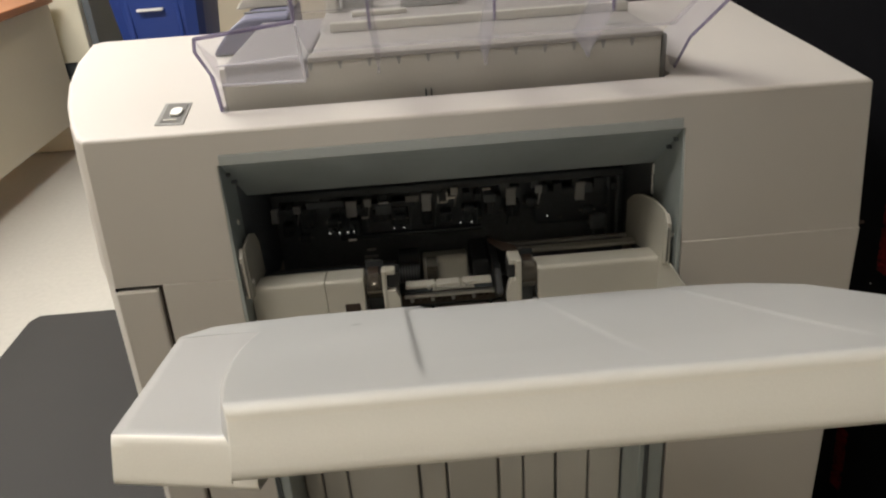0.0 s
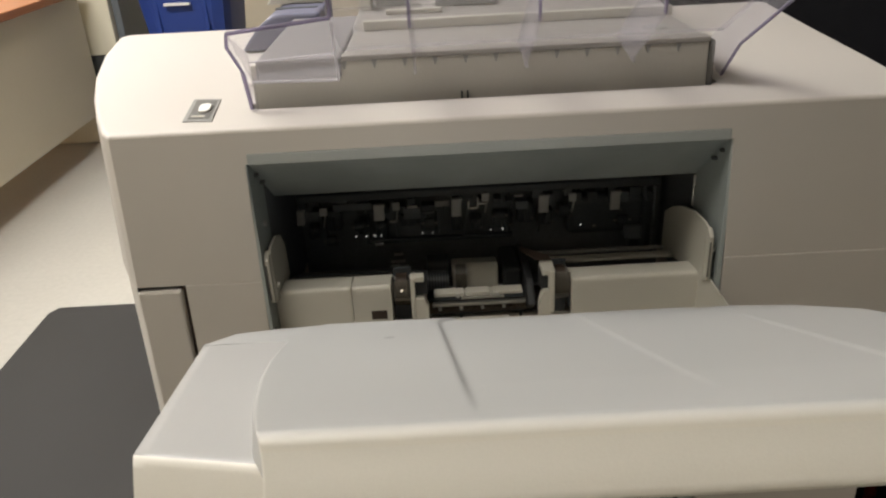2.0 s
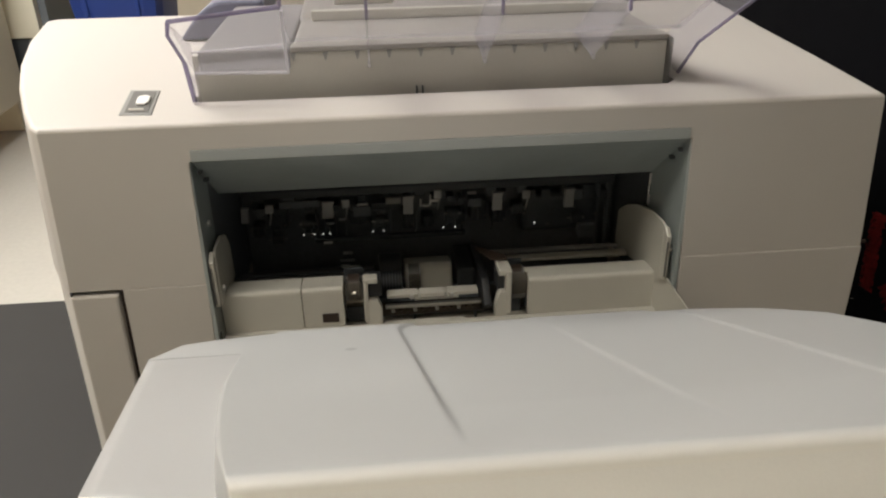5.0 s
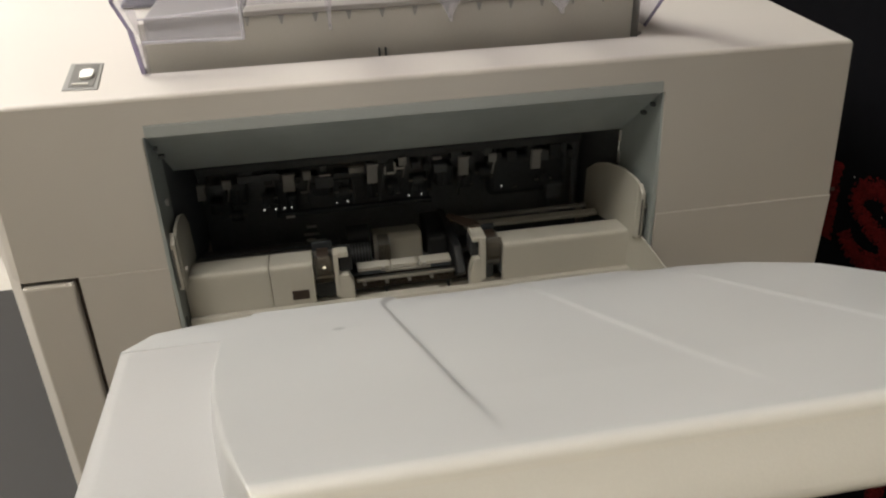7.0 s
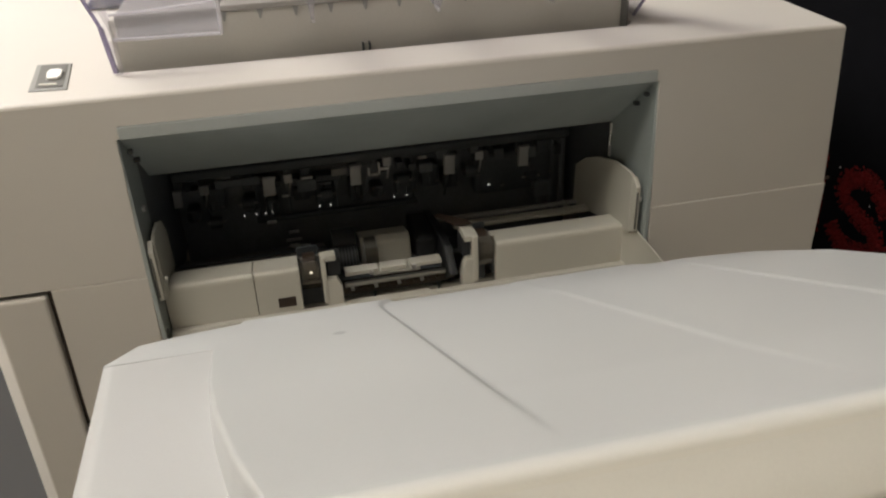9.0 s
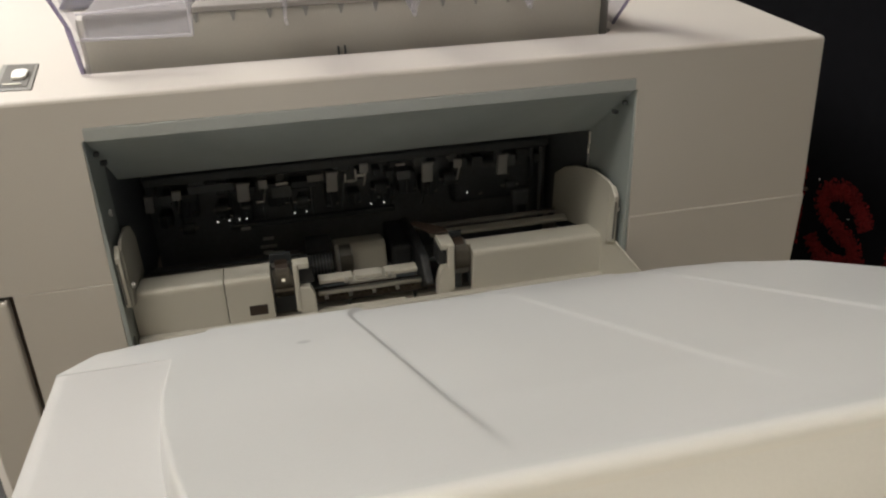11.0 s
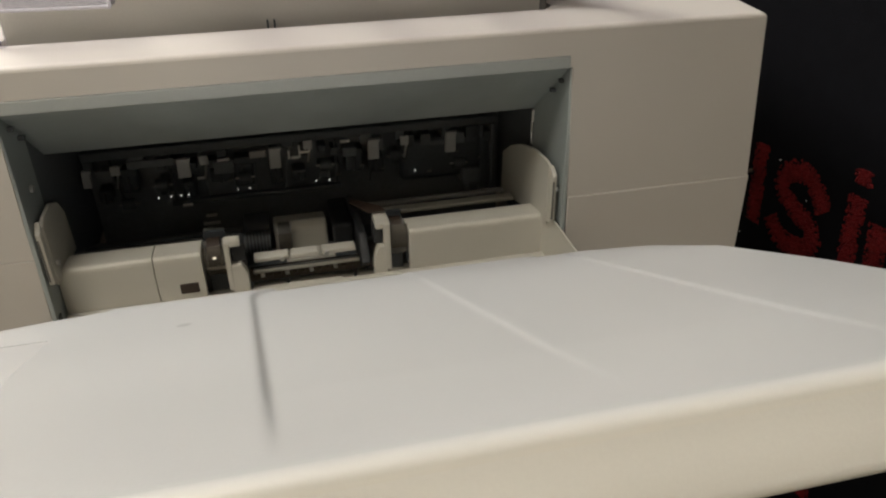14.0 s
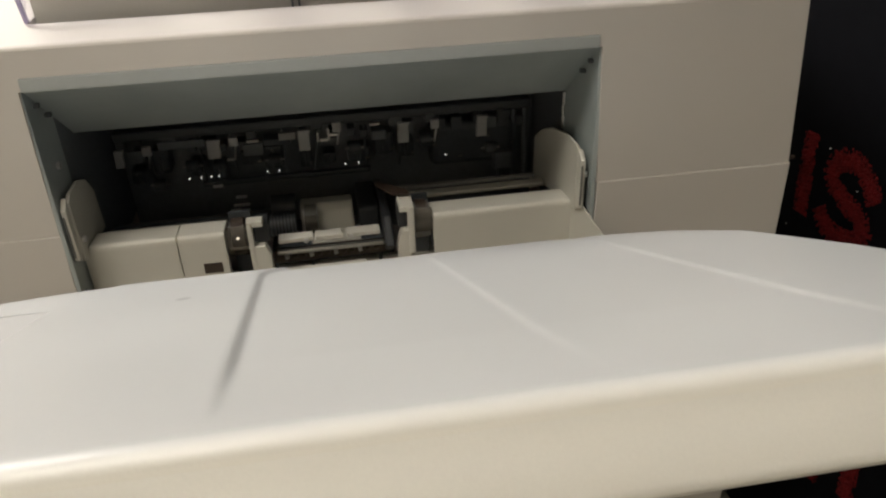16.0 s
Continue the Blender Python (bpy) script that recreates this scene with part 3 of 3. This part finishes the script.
for post, head, foot, plug, deep in (((0.2515, 0.2562), (0.2515, 0.2655), [(0.2545, 0.672), (0.2690, 0.672), (0.2690, 0.698), (0.2650, 0.7075), (0.2545, 0.7085)], (0.2564, 0.2690), 0.036),
                               ((0.3905, 0.3965), (0.3835, 0.3965), [(0.3805, 0.672), (0.3925, 0.672), (0.3925, 0.7085), (0.3855, 0.7085), (0.3830, 0.7035), (0.3805, 0.692)], (0.3825, 0.3903), 0.050)):
    part("side_block", block(*post, 0.0235, min(deep, 0.044), 0.684, 0.7312, 0.0012), CREAM, scanner, "cream bracket beside the roller")
    part("side_block", prism(foot, "y", 0.0240, 0.034, 0.001), CREAM, scanner)
    part("side_block", block(*head, 0.0250, deep, 0.7258, 0.7318, 0.0012), CREAM, scanner)
    part("connector", block(*plug, 0.030, 0.05, 0.7088, 0.7264, 0.001), INK, scanner, "black plug connector")
# smoked roller caps in their notches
for x0, x1 in ((0.2335, 0.2505), (0.3967, 0.4128)):
    cap = bmesh.new()
    rows = []
    for i in range(13):
        a = math.pi * (0.05 + 0.62 * i / 12)
        rows.append([cap.verts.new((x, 0.050 - 0.023 * math.sin(a), 0.714 - 0.024 * math.cos(a))) for x in (x0, x1)])
    for a, b in zip(rows, rows[1:]):
        cap.faces.new((a[0], a[1], b[1], b[0]))
    part("roller_cap", cap, ROLLERCAP, scanner, "smoked clear roller cap", True)
    part("notch_back", block(x0 - 0.001, x1 + 0.001, 0.066, 0.069, 0.66, 0.722), BLACK, scanner)
    part("notch_side", block(x1 - 0.0004, x1 + 0.0012, 0.034, 0.066, 0.684, 0.716), BLACK, scanner)
    part("feed_roller", rod((x0 + 0.003, 0.048, 0.708), (x1 - 0.003, 0.048, 0.708), 0.016, 24), UMBER, scanner, "dark rubber feed roller")
    part("roller_band", rod((x0 + 0.001, 0.046, 0.7065), (x1 - 0.001, 0.046, 0.7065), 0.0165, 24), BUTTONGREY, scanner) if x0 > 0.3 else part("axle", rod((x0, 0.032, 0.7035), (x1, 0.032, 0.7035), 0.0016, 10), STEEL, scanner, "steel axle")
# glowing block added for the glint on the roller cap
part("cap_glint", block(0.2412, 0.2438, 0.0290, 0.0300, 0.7140, 0.7160, 0.0004), CAPGLINT, scanner, "small glowing glint in the roller notch")

# pick-up mechanism in the middle
part("pickup_bed", block(0.266, 0.381, 0.075, 0.10, 0.64, 0.676, 0.002), BLACK, scanner, "black pick-up bed")
part("rail", block(0.272, 0.370, 0.046, 0.052, 0.6835, 0.6875, 0.0012), STEEL, scanner, "polished steel rail")
part("rail_shadow_bar", block(0.268, 0.376, 0.056, 0.062, 0.67, 0.683, 0.001), PCB, scanner, "brown contact strip")
for i in range(12):
    x = 0.278 + i * 0.0075
    part("contact", rod((x, 0.0545, 0.677), (x + 0.0035, 0.0545, 0.6775), 0.0026, 10), PCB if i % 3 else STEEL, scanner)
part("lower_rail", block(0.270, 0.352, 0.030, 0.040, 0.6705, 0.6745, 0.001), CREAM, scanner, "cream lower rail")
part("lower_rail", block(0.265, 0.381, 0.026, 0.036, 0.660, 0.6675, 0.001), CREAM, scanner, "cream lower rail")
for x0, x1 in ((0.274, 0.3055), (0.3075, 0.3325), (0.3360, 0.3670)):
    part("rail_segment", block(x0, x1, 0.052, 0.064, 0.6922, 0.6965, 0.0008), CREAM, scanner, "pale grey rail segment")
for x in (0.299, 0.340):
    part("rail_screw", rod((x, 0.0505, 0.6935), (x, 0.053, 0.6935), 0.0024, 14), STEEL, scanner, "small round screw")
housing = part("roller_housing", prism([(0.095, 0.669), (0.10, 0.6985), (0.106, 0.7035), (0.138, 0.694), (0.14, 0.66)], "x", 0.2945, 0.3455, 0.0022), CREAM, scanner, "cream roller housing")
part("separator_roller", rod((0.2985, 0.1005, 0.6905), (0.3100, 0.1005, 0.6905), 0.0135, 32), BUTTONGREY, scanner, "grey rubber separation roller")
part("separator_hub", rod((0.2975, 0.1005, 0.6905), (0.3110, 0.1005, 0.6905), 0.0110, 20), TABGREY, scanner, "pale roller hub")
shell = bmesh.new()
arcs = []
for i in range(13):
    a = math.pi * (-0.05 + 0.75 * i / 12)
    arcs.append([shell.verts.new((x, 0.1005 - 0.0155 * math.sin(a), 0.6905 - 0.0155 * math.cos(a))) for x in (0.2978, 0.3108)])
for p, q in zip(arcs, arcs[1:]):
    shell.faces.new((p[0], p[1], q[1], q[0]))
part("separator_cap", shell, ROLLERCAP, scanner, "smoked clear cap over the roller", True)
part("housing_base", block(0.303, 0.350, 0.072, 0.095, 0.669, 0.6785, 0.002), CREAM, scanner)
for i in range(7):
    x = 0.269 + i * 0.0031
    part("ribbed_disc", rod((x, 0.082, 0.6965), (x + 0.0019, 0.082, 0.6965), 0.0112, 24), INK, scanner, "black ribbed roller disc")
part("ribbed_core", rod((0.267, 0.082, 0.6965), (0.2905, 0.082, 0.6965), 0.0095, 20), BLACK, scanner)
part("gear_cover", rod((0.268, 0.112, 0.697), (0.291, 0.112, 0.697), 0.015, 40), INK, scanner, "black round gear cover")
part("swing_arm", prism([(0.03, 0.69), (0.055, 0.672), (0.115, 0.685), (0.16, 0.69), (0.158, 0.699), (0.10, 0.7085), (0.055, 0.7085)], "x", 0.3705, 0.3785, 0.002), INK, scanner, "black swing arm")
part("arm_block", block(0.3500, 0.3700, 0.088, 0.15, 0.66, 0.702, 0.003), INK, scanner, "black arm block")
part("arm_cover", prism([(0.3650, 0.070), (0.3700, 0.074), (0.3930, 0.054), (0.3960, 0.043), (0.3800, 0.043)], "z", 0.7339, 0.7352, 0.0005), UMBER, scanner, "dark tapering arm cover")


# side guides of the feeder
def guide(xa, xb):
    if xa < 0.3:
        return prism([(0.012, 0.7715), (0.020, 0.7765), (0.046, 0.776), (0.066, 0.768), (0.080, 0.752), (0.084, 0.712), (0.034, 0.716), (0.012, 0.718)], "x", xa, xb, 0.0012)
    return prism([(0.012, 0.7765), (0.020, 0.7785), (0.052, 0.776), (0.090, 0.766), (0.122, 0.752), (0.147, 0.735), (0.150, 0.686), (0.034, 0.716), (0.012, 0.718)], "x", xa, xb, 0.0012)


for xa, xb, fa, fb in ((0.1185, 0.1215, 0.1160, 0.1205), (0.5390, 0.5418, 0.5395, 0.5440)):
    g = part("side_guide", guide(xa, xb), CREAM, scanner, "cream curved side guide")
    flange = prism([(0.0035, 0.7690), (0.0125, 0.7765), (0.0125, 0.720), (0.0035, 0.7235)], "x", fa, fb, 0.001)
    part("flange", flange, CREAM, g)
    part("flange_slot", block(fa + 0.0006, fa + 0.0022, 0.0027, 0.004, 0.727, 0.764), BUTTONGREY, g, "grey slot in the flange")
    part("guide_screw", rod((fb + 0.0005, 0.020, 0.735), (fb + 0.0035, 0.020, 0.735), 0.0026, 12), STEEL, g, "small steel screw")
part("ramp", sheet([(0.5405, 0.026, 0.722), (0.5425, 0.018, 0.727), (0.5590, -0.048, 0.702), (0.5590, -0.048, 0.67), (0.5405, 0.026, 0.68)], 0.0018), CREAM, scanner, "cream flared ramp")
part("stop_post", block(0.1105, 0.1165, 0.002, 0.010, 0.66, 0.6935, 0.001), BLACK, scanner, "black stop post")

# push button on top
button = part("button_well", prism([(0.0565, 0.031), (0.0845, 0.0275), (0.0745, 0.1055), (0.0465, 0.1095)], "z", 0.8985, 0.9012, 0.0008), GREYPL, scanner, "grey button surround")
part("button_pad", prism([(0.0605, 0.036), (0.0805, 0.0335), (0.0725, 0.1005), (0.0515, 0.1035)], "z", 0.9013, 0.9017), BUTTONGREY, button)
part("button_key", prism([(0.0655, 0.054), (0.0735, 0.0525), (0.0755, 0.058), (0.0735, 0.075), (0.069, 0.080), (0.063, 0.078), (0.0625, 0.070)], "z", 0.9018, 0.9042, 0.0008), PAPER, button, "white push button")
part("button_line", prism([(0.0625, 0.040), (0.0755, 0.0385), (0.0745, 0.0425), (0.0618, 0.044)], "z", 0.9018, 0.9025), CREAM, button)

# exit slot and deck behind it
part("slot_wall", block(0.113, 0.5485, 0.0825, 0.088, 0.83, 0.9365, 0.0008), DECKGREY, scanner, "beige wall inside the exit slot")
part("slot_wall_ledge", block(0.2, 0.549, 0.0805, 0.098, 0.9365, 0.9415, 0.001), DECKPALE, scanner, "pale ledge along the slot wall")
# thin grey triangles stand in for the V-shaped shadows under the ledge
for i in range(14):
    x = 0.142 + i * 0.0288
    part("notch_shade", prism([(x, 0.9364), (x + 0.0050, 0.9364), (x + 0.0030, 0.9290), (x + 0.0018, 0.9290)], "y", 0.0812, 0.0824), GREYPL, scanner)
for x in (0.3125, 0.3180):
    part("peg", block(x - 0.0008, x + 0.0008, 0.079, 0.0824, 0.870, 0.9025, 0.0004), BLACK, scanner, "thin black peg")
part("slot_end", block(0.5488, 0.5496, 0.070, 0.088, 0.84, 0.940), BUTTONGREY, scanner, "dark gap at the end of the slot")
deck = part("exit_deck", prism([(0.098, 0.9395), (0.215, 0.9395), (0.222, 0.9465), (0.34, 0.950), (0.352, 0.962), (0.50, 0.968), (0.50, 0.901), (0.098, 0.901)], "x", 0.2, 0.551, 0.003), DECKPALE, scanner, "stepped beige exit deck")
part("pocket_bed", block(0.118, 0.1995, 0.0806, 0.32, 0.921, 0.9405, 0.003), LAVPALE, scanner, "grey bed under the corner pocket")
part("deck_step", block(0.212, 0.5505, 0.2135, 0.2225, 0.9398, 0.9500, 0.0012), CREAM, deck, "pale raised step")
part("deck_step", block(0.235, 0.300, 0.262, 0.270, 0.9478, 0.9535, 0.0012), CREAM, deck, "pale raised step")
part("deck_box", block(0.202, 0.2165, 0.300, 0.336, 0.9475, 0.972, 0.002), CREAM, deck, "small pale box")
part("deck_box", block(0.2205, 0.258, 0.318, 0.336, 0.9475, 0.976, 0.003), GREYPL, deck, "small grey box")
dome = [(0.328 - 0.036 * math.cos(math.pi * i / 14), 0.948 + 0.030 * math.sin(math.pi * i / 14) ** 0.6) for i in range(15)]
part("deck_arch", prism(dome, "y", 0.300, 0.337, 0.002), GREYPL, deck, "grey rounded cover")
part("deck_pad", rod((0.515, 0.150, 0.9390), (0.515, 0.150, 0.9402), 0.012, 28), GREYPL, deck, "round grey pad")
part("deck_lid", block(0.21, 0.36, 0.385, 0.47, 0.968, 0.985, 0.004), CREAM, deck)
part("deck_boss", rod((0.40, 0.40, 0.96), (0.40, 0.40, 0.985), 0.025, 28), GREYPL, deck, "round grey boss")
arc = [(0.050 + 0.10 * (i / 12), 0.905 + 0.040 * math.sin(math.pi * 0.5 * min(1, i / 6))) for i in range(13)]
part("deck_end_cap", prism([(0.050, 0.901), *arc, (0.15, 0.901)], "y", 0.33, 0.47, 0.004), LAVENDER, scanner, "lavender-grey rounded end cap")
part("end_cap_lid", prism([(0.070, 0.9455), (0.152, 0.9455), (0.152, 0.958), (0.080, 0.958)], "y", 0.410, 0.50, 0.002), CREAM, scanner, "pale lid on the end cap")
part("end_cap_slot", block(0.088, 0.142, 0.372, 0.384, 0.9445, 0.9456), BLACK, scanner, "dark slot in the end cap")

# clear divider rack leaning over the slot
rack = part("divider_rack", sheet([(0.199, 0.100, 0.943), (0.567, 0.100, 0.943), (0.567, 0.006, 0.995), (0.199, 0.006, 0.995)], 0.002), CLEAR, scanner, "clear acrylic divider rack")
part("rack_ridge", rod((0.2, 0.098, 0.9445), (0.566, 0.098, 0.9445), 0.0016, 8), CLEAR, rack)
part("rack_back", sheet([(0.199, 0.006, 0.995), (0.567, 0.006, 0.995), (0.567, 0.002, 1.075), (0.199, 0.002, 1.075)], 0.002), CLEAR, rack)
for x in (0.270, 0.369, 0.464):
    fin = part("divider_fin", prism([(0.036, 0.934), (0.030, 0.937), (-0.020, 0.966), (-0.056, 0.988), (-0.060, 1.07), (0.002, 1.07), (0.006, 0.997), (0.102, 0.942)], "x", x - 0.0009, x + 0.0009, 0.0004, 1), FIN, rack, "clear divider fin")
    part("fin_edge", sheet([(x, -0.0560, 0.9880), (x, -0.0600, 1.07), (x, -0.0570, 1.07), (x, -0.0530, 0.9890)], 0.0022), EDGE, fin, "violet-tinted edge")
    part("fin_foot", block(x - 0.0016, x + 0.0016, 0.030, 0.038, 0.9325, 0.9365, 0.0006), CLEAR, fin)
right = part("end_fin", prism([(0.106, 0.9015), (0.094, 0.9015), (0.056, 0.938), (-0.032, 0.987), (-0.050, 0.997), (-0.054, 1.07), (0.002, 1.07), (0.038, 0.981), (0.145, 0.925)], "x", 0.566, 0.568, 0.0004, 1), FIN, rack, "clear end fin")
for (ya, za), (yb, zb) in (((0.094, 0.9015), (0.056, 0.938)), ((0.056, 0.938), (-0.032, 0.987)), ((-0.032, 0.987), (-0.050, 0.997)), ((-0.050, 0.997), (-0.054, 1.07))):
    part("fin_edge", rod((0.567, ya, za), (0.567, yb, zb), 0.0015, 8), EDGE, right, "violet-tinted edge")
pocket = part("corner_pocket", sheet([(0.119, 0.060, 0.926), (0.200, 0.048, 0.927), (0.2035, 0.002, 0.989), (0.117, 0.002, 0.9805)], 0.0018), CLEAR, rack, "clear corner pocket")
part("pocket_floor", sheet([(0.119, 0.060, 0.926), (0.200, 0.048, 0.927), (0.200, 0.105, 0.938), (0.119, 0.112, 0.937)], 0.0018), CLEAR, pocket)
part("pocket_side", sheet([(0.114, 0.058, 0.9015), (0.112, 0.052, 0.938), (0.112, 0.012, 0.968), (0.116, 0.002, 0.9805), (0.118, 0.060, 0.952), (0.119, 0.062, 0.926)], 0.0016), CLEAR, pocket)
for p, q, r in (((0.117, 0.001, 0.981), (0.2035, 0.001, 0.9895), 0.0018), ((0.2035, 0.001, 0.9895), (0.201, 0.004, 1.07), 0.0017), ((0.117, 0.001, 0.981), (0.1125, 0.012, 0.968), 0.0016), ((0.1125, 0.012, 0.968), (0.1125, 0.054, 0.937), 0.0015), ((0.1125, 0.054, 0.937), (0.1155, 0.057, 0.902), 0.0021)):
    part("pocket_edge", rod(p, q, r, 8), EDGE, pocket, "violet-tinted edge")
# whitened rods paint the highlights along the pocket's rims
for p, q, r in (((0.119, 0.060, 0.926), (0.200, 0.048, 0.927), 0.0013), ((0.200, 0.048, 0.927), (0.2035, 0.004, 0.986), 0.0013), ((0.122, 0.045, 0.9475), (0.202, 0.030, 0.955), 0.0009)):
    part("pocket_rim", rod(p, q, r, 8), RIM, pocket)
part("pocket_foot", block(0.1145, 0.1205, 0.055, 0.064, 0.900, 0.925, 0.0008), CLEAR, pocket, "clear foot")

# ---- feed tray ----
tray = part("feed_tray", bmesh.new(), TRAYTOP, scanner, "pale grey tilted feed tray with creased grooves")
LEFT = [(-0.150, 0.192), (-0.156, 0.183), (-0.166, 0.158), (-0.180, 0.136), (-0.2285, 0.1285), (-0.2290, 0.1835), (-0.300, 0.1905), (-0.350, 0.1985), (-0.400, 0.2090), (-0.430, 0.2168), (-0.4435, 0.2202), (-0.4497, 0.2225), (-0.460, 0.2235)]
RIGHT = [(-0.150, 0.470), (-0.158, 0.500), (-0.175, 0.538), (-0.214, 0.5645), (-0.300, 0.5645), (-0.350, 0.560), (-0.460, 0.545)]
CREASES = [((0.2795, -0.150), (0.2955, -0.426), -0.0028), ((0.383, -0.160), (0.391, -0.425), 0.0007), ((0.486, -0.20), (0.4825, -0.428), 0.0008)]


def tray_height(x, y):
    z = 0.7195 - 0.463 * y
    if y > -0.172:
        z -= 1.6 * (y + 0.172) ** 2
    # shallow steps that run out towards the front
    for (xa, ya), (xb, yb), rise in CREASES:
        s = (y - ya) / (yb - ya)
        fade = max(0, min(1, (1.04 - s) / 0.22))
        hook = 0.0035 * max(0, 1 - s / 0.10) ** 2 if rise < 0 else 0
        z += rise * fade * 0.5 * (1 + math.tanh((x - hook - (xa + (xb - xa) * max(s, -0.2))) / 0.0015))
    return z


profile = [(y, 0.0) for y in np.linspace(-0.120, -0.1985, 22)] + [(y, 0.0) for y in np.linspace(-0.2, -0.2285, 6)] + [(y, 0.0) for y in np.linspace(-0.2290, -0.4435, 60)]
profile += [(-0.4458, 0.0004), (-0.4474, 0.0012), (-0.4487, 0.0025), (-0.4497, 0.0040), (-0.4550, 0.0103), (-0.4608, 0.0172), (-0.4620, 0.0195), (-0.4615, 0.0215), (-0.4590, 0.0230), (-0.4400, 0.0330), (-0.30, 0.042), (-0.16, 0.045)]
bm = bmesh.new()
COLUMNS = 420
grid = []
for k, (y, dropz) in enumerate(profile):
    x0, x1 = between(y, LEFT), between(y, RIGHT)
    row = []
    for i in range(COLUMNS + 1):
        x = min(x1, max(x0, 0.1285 + 0.436 * i / COLUMNS))
        yy = max(y, -0.4435)
        row.append(bm.verts.new((x, y, tray_height(x, yy) - dropz)))
    grid.append(row)
for a, b in zip(grid, grid[1:]):
    for i in range(COLUMNS):
        bm.faces.new((a[i], a[i + 1], b[i + 1], b[i]))
# close both sides
for col in (0, COLUMNS):
    edge = [r[col] for r in grid]
    # the side leans outwards as it falls to the wing, with a rounded shoulder
    layers = [edge[:95]]
    for out, fall in ((0.0010, 0.0003), (0.0017, 0.0011), (0.0022, 0.0030), (0.0046, 0.0180), (0.0048, 0.0215)):
        sgn = -1 if col == 0 else 1
        lean = [min(1, max(0, (-0.225 - v.co.y) / 0.10)) * min(1, max(0, (v.co.y + 0.448) / 0.03)) if col == 0 else 0.3 for v in layers[0]]
        layers.append([bm.verts.new((v.co.x + sgn * out * k, v.co.y, v.co.z - min(fall, max(0.0, v.co.z - 0.9022) if v.co.y < -0.4435 else 1))) for v, k in zip(layers[0], lean)])
    for up, down in zip(layers, layers[1:]):
        for a, b, c, d in zip(up, up[1:], down[1:], down):
            bm.faces.new((a, b, c, d))
bmesh.ops.remove_doubles(bm, verts=bm.verts, dist=0.000005)
bmesh.ops.recalc_face_normals(bm, faces=bm.faces)
bm.to_mesh(tray.data)
bm.free()
tray.data.materials.append(LITLIPCREAM)
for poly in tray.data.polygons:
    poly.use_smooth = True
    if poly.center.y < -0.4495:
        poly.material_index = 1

# the lower wing beside the main leaf
wing = bmesh.new()
rows = []
N = 30
for j in range(N + 1):
    s = j / N
    xl = 0.1290 + 0.0265 * s
    xr = between(-0.229 - 0.188 * s, LEFT) + 0.004 + 0.006 * s
    row = []
    for i in range(11):
        u = i / 10
        y = -0.2292 - (0.172 + 0.020 * u) * s
        z = 0.8253 + (0.0585 + 0.0072 * u) * s
        row.append(wing.verts.new((xl + (xr - xl) * u, y, z)))
    rows.append(row)
last = rows[-1]
for dy, dz in ((-0.0015, 0.0), (-0.003, -0.001), (-0.0042, -0.0028), (-0.0050, -0.0043), (-0.0110, -0.0155), (-0.0116, -0.0170), (-0.0118, -0.0185), (-0.0108, -0.0200), (0.01, -0.03)):
    rows.append([wing.verts.new((v.co.x, v.co.y + dy, v.co.z + dz)) for v in last])
for a, b in zip(rows, rows[1:]):
    for i in range(10):
        wing.faces.new((a[i], a[i + 1], b[i + 1], b[i]))
edge = [r[0] for r in rows[:N + 4]]
low_edge = [wing.verts.new((v.co.x + 0.002, v.co.y, v.co.z - 0.017)) for v in edge]
for a, b, c, d in zip(edge, edge[1:], low_edge[1:], low_edge):
    wing.faces.new((a, b, c, d))
wing_part = part("tray_wing", wing, TRAYGREY, tray, "lower pale grey side wing", True)
wing_part.data.materials.append(LITLIPCREAM)
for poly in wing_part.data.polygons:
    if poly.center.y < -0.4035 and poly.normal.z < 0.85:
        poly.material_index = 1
part("tray_arm", prism([(-0.16, 0.735), (-0.02, 0.655), (0.06, 0.655), (0.06, 0.625), (-0.03, 0.625), (-0.30, 0.80), (-0.30, 0.83)], "x", 0.22, 0.24, 0.002), GREYPL, tray, "grey support arm")
part("tray_arm", prism([(-0.16, 0.735), (-0.02, 0.655), (0.06, 0.655), (0.06, 0.625), (-0.03, 0.625), (-0.30, 0.80), (-0.30, 0.83)], "x", 0.45, 0.47, 0.002), GREYPL, tray, "grey support arm")
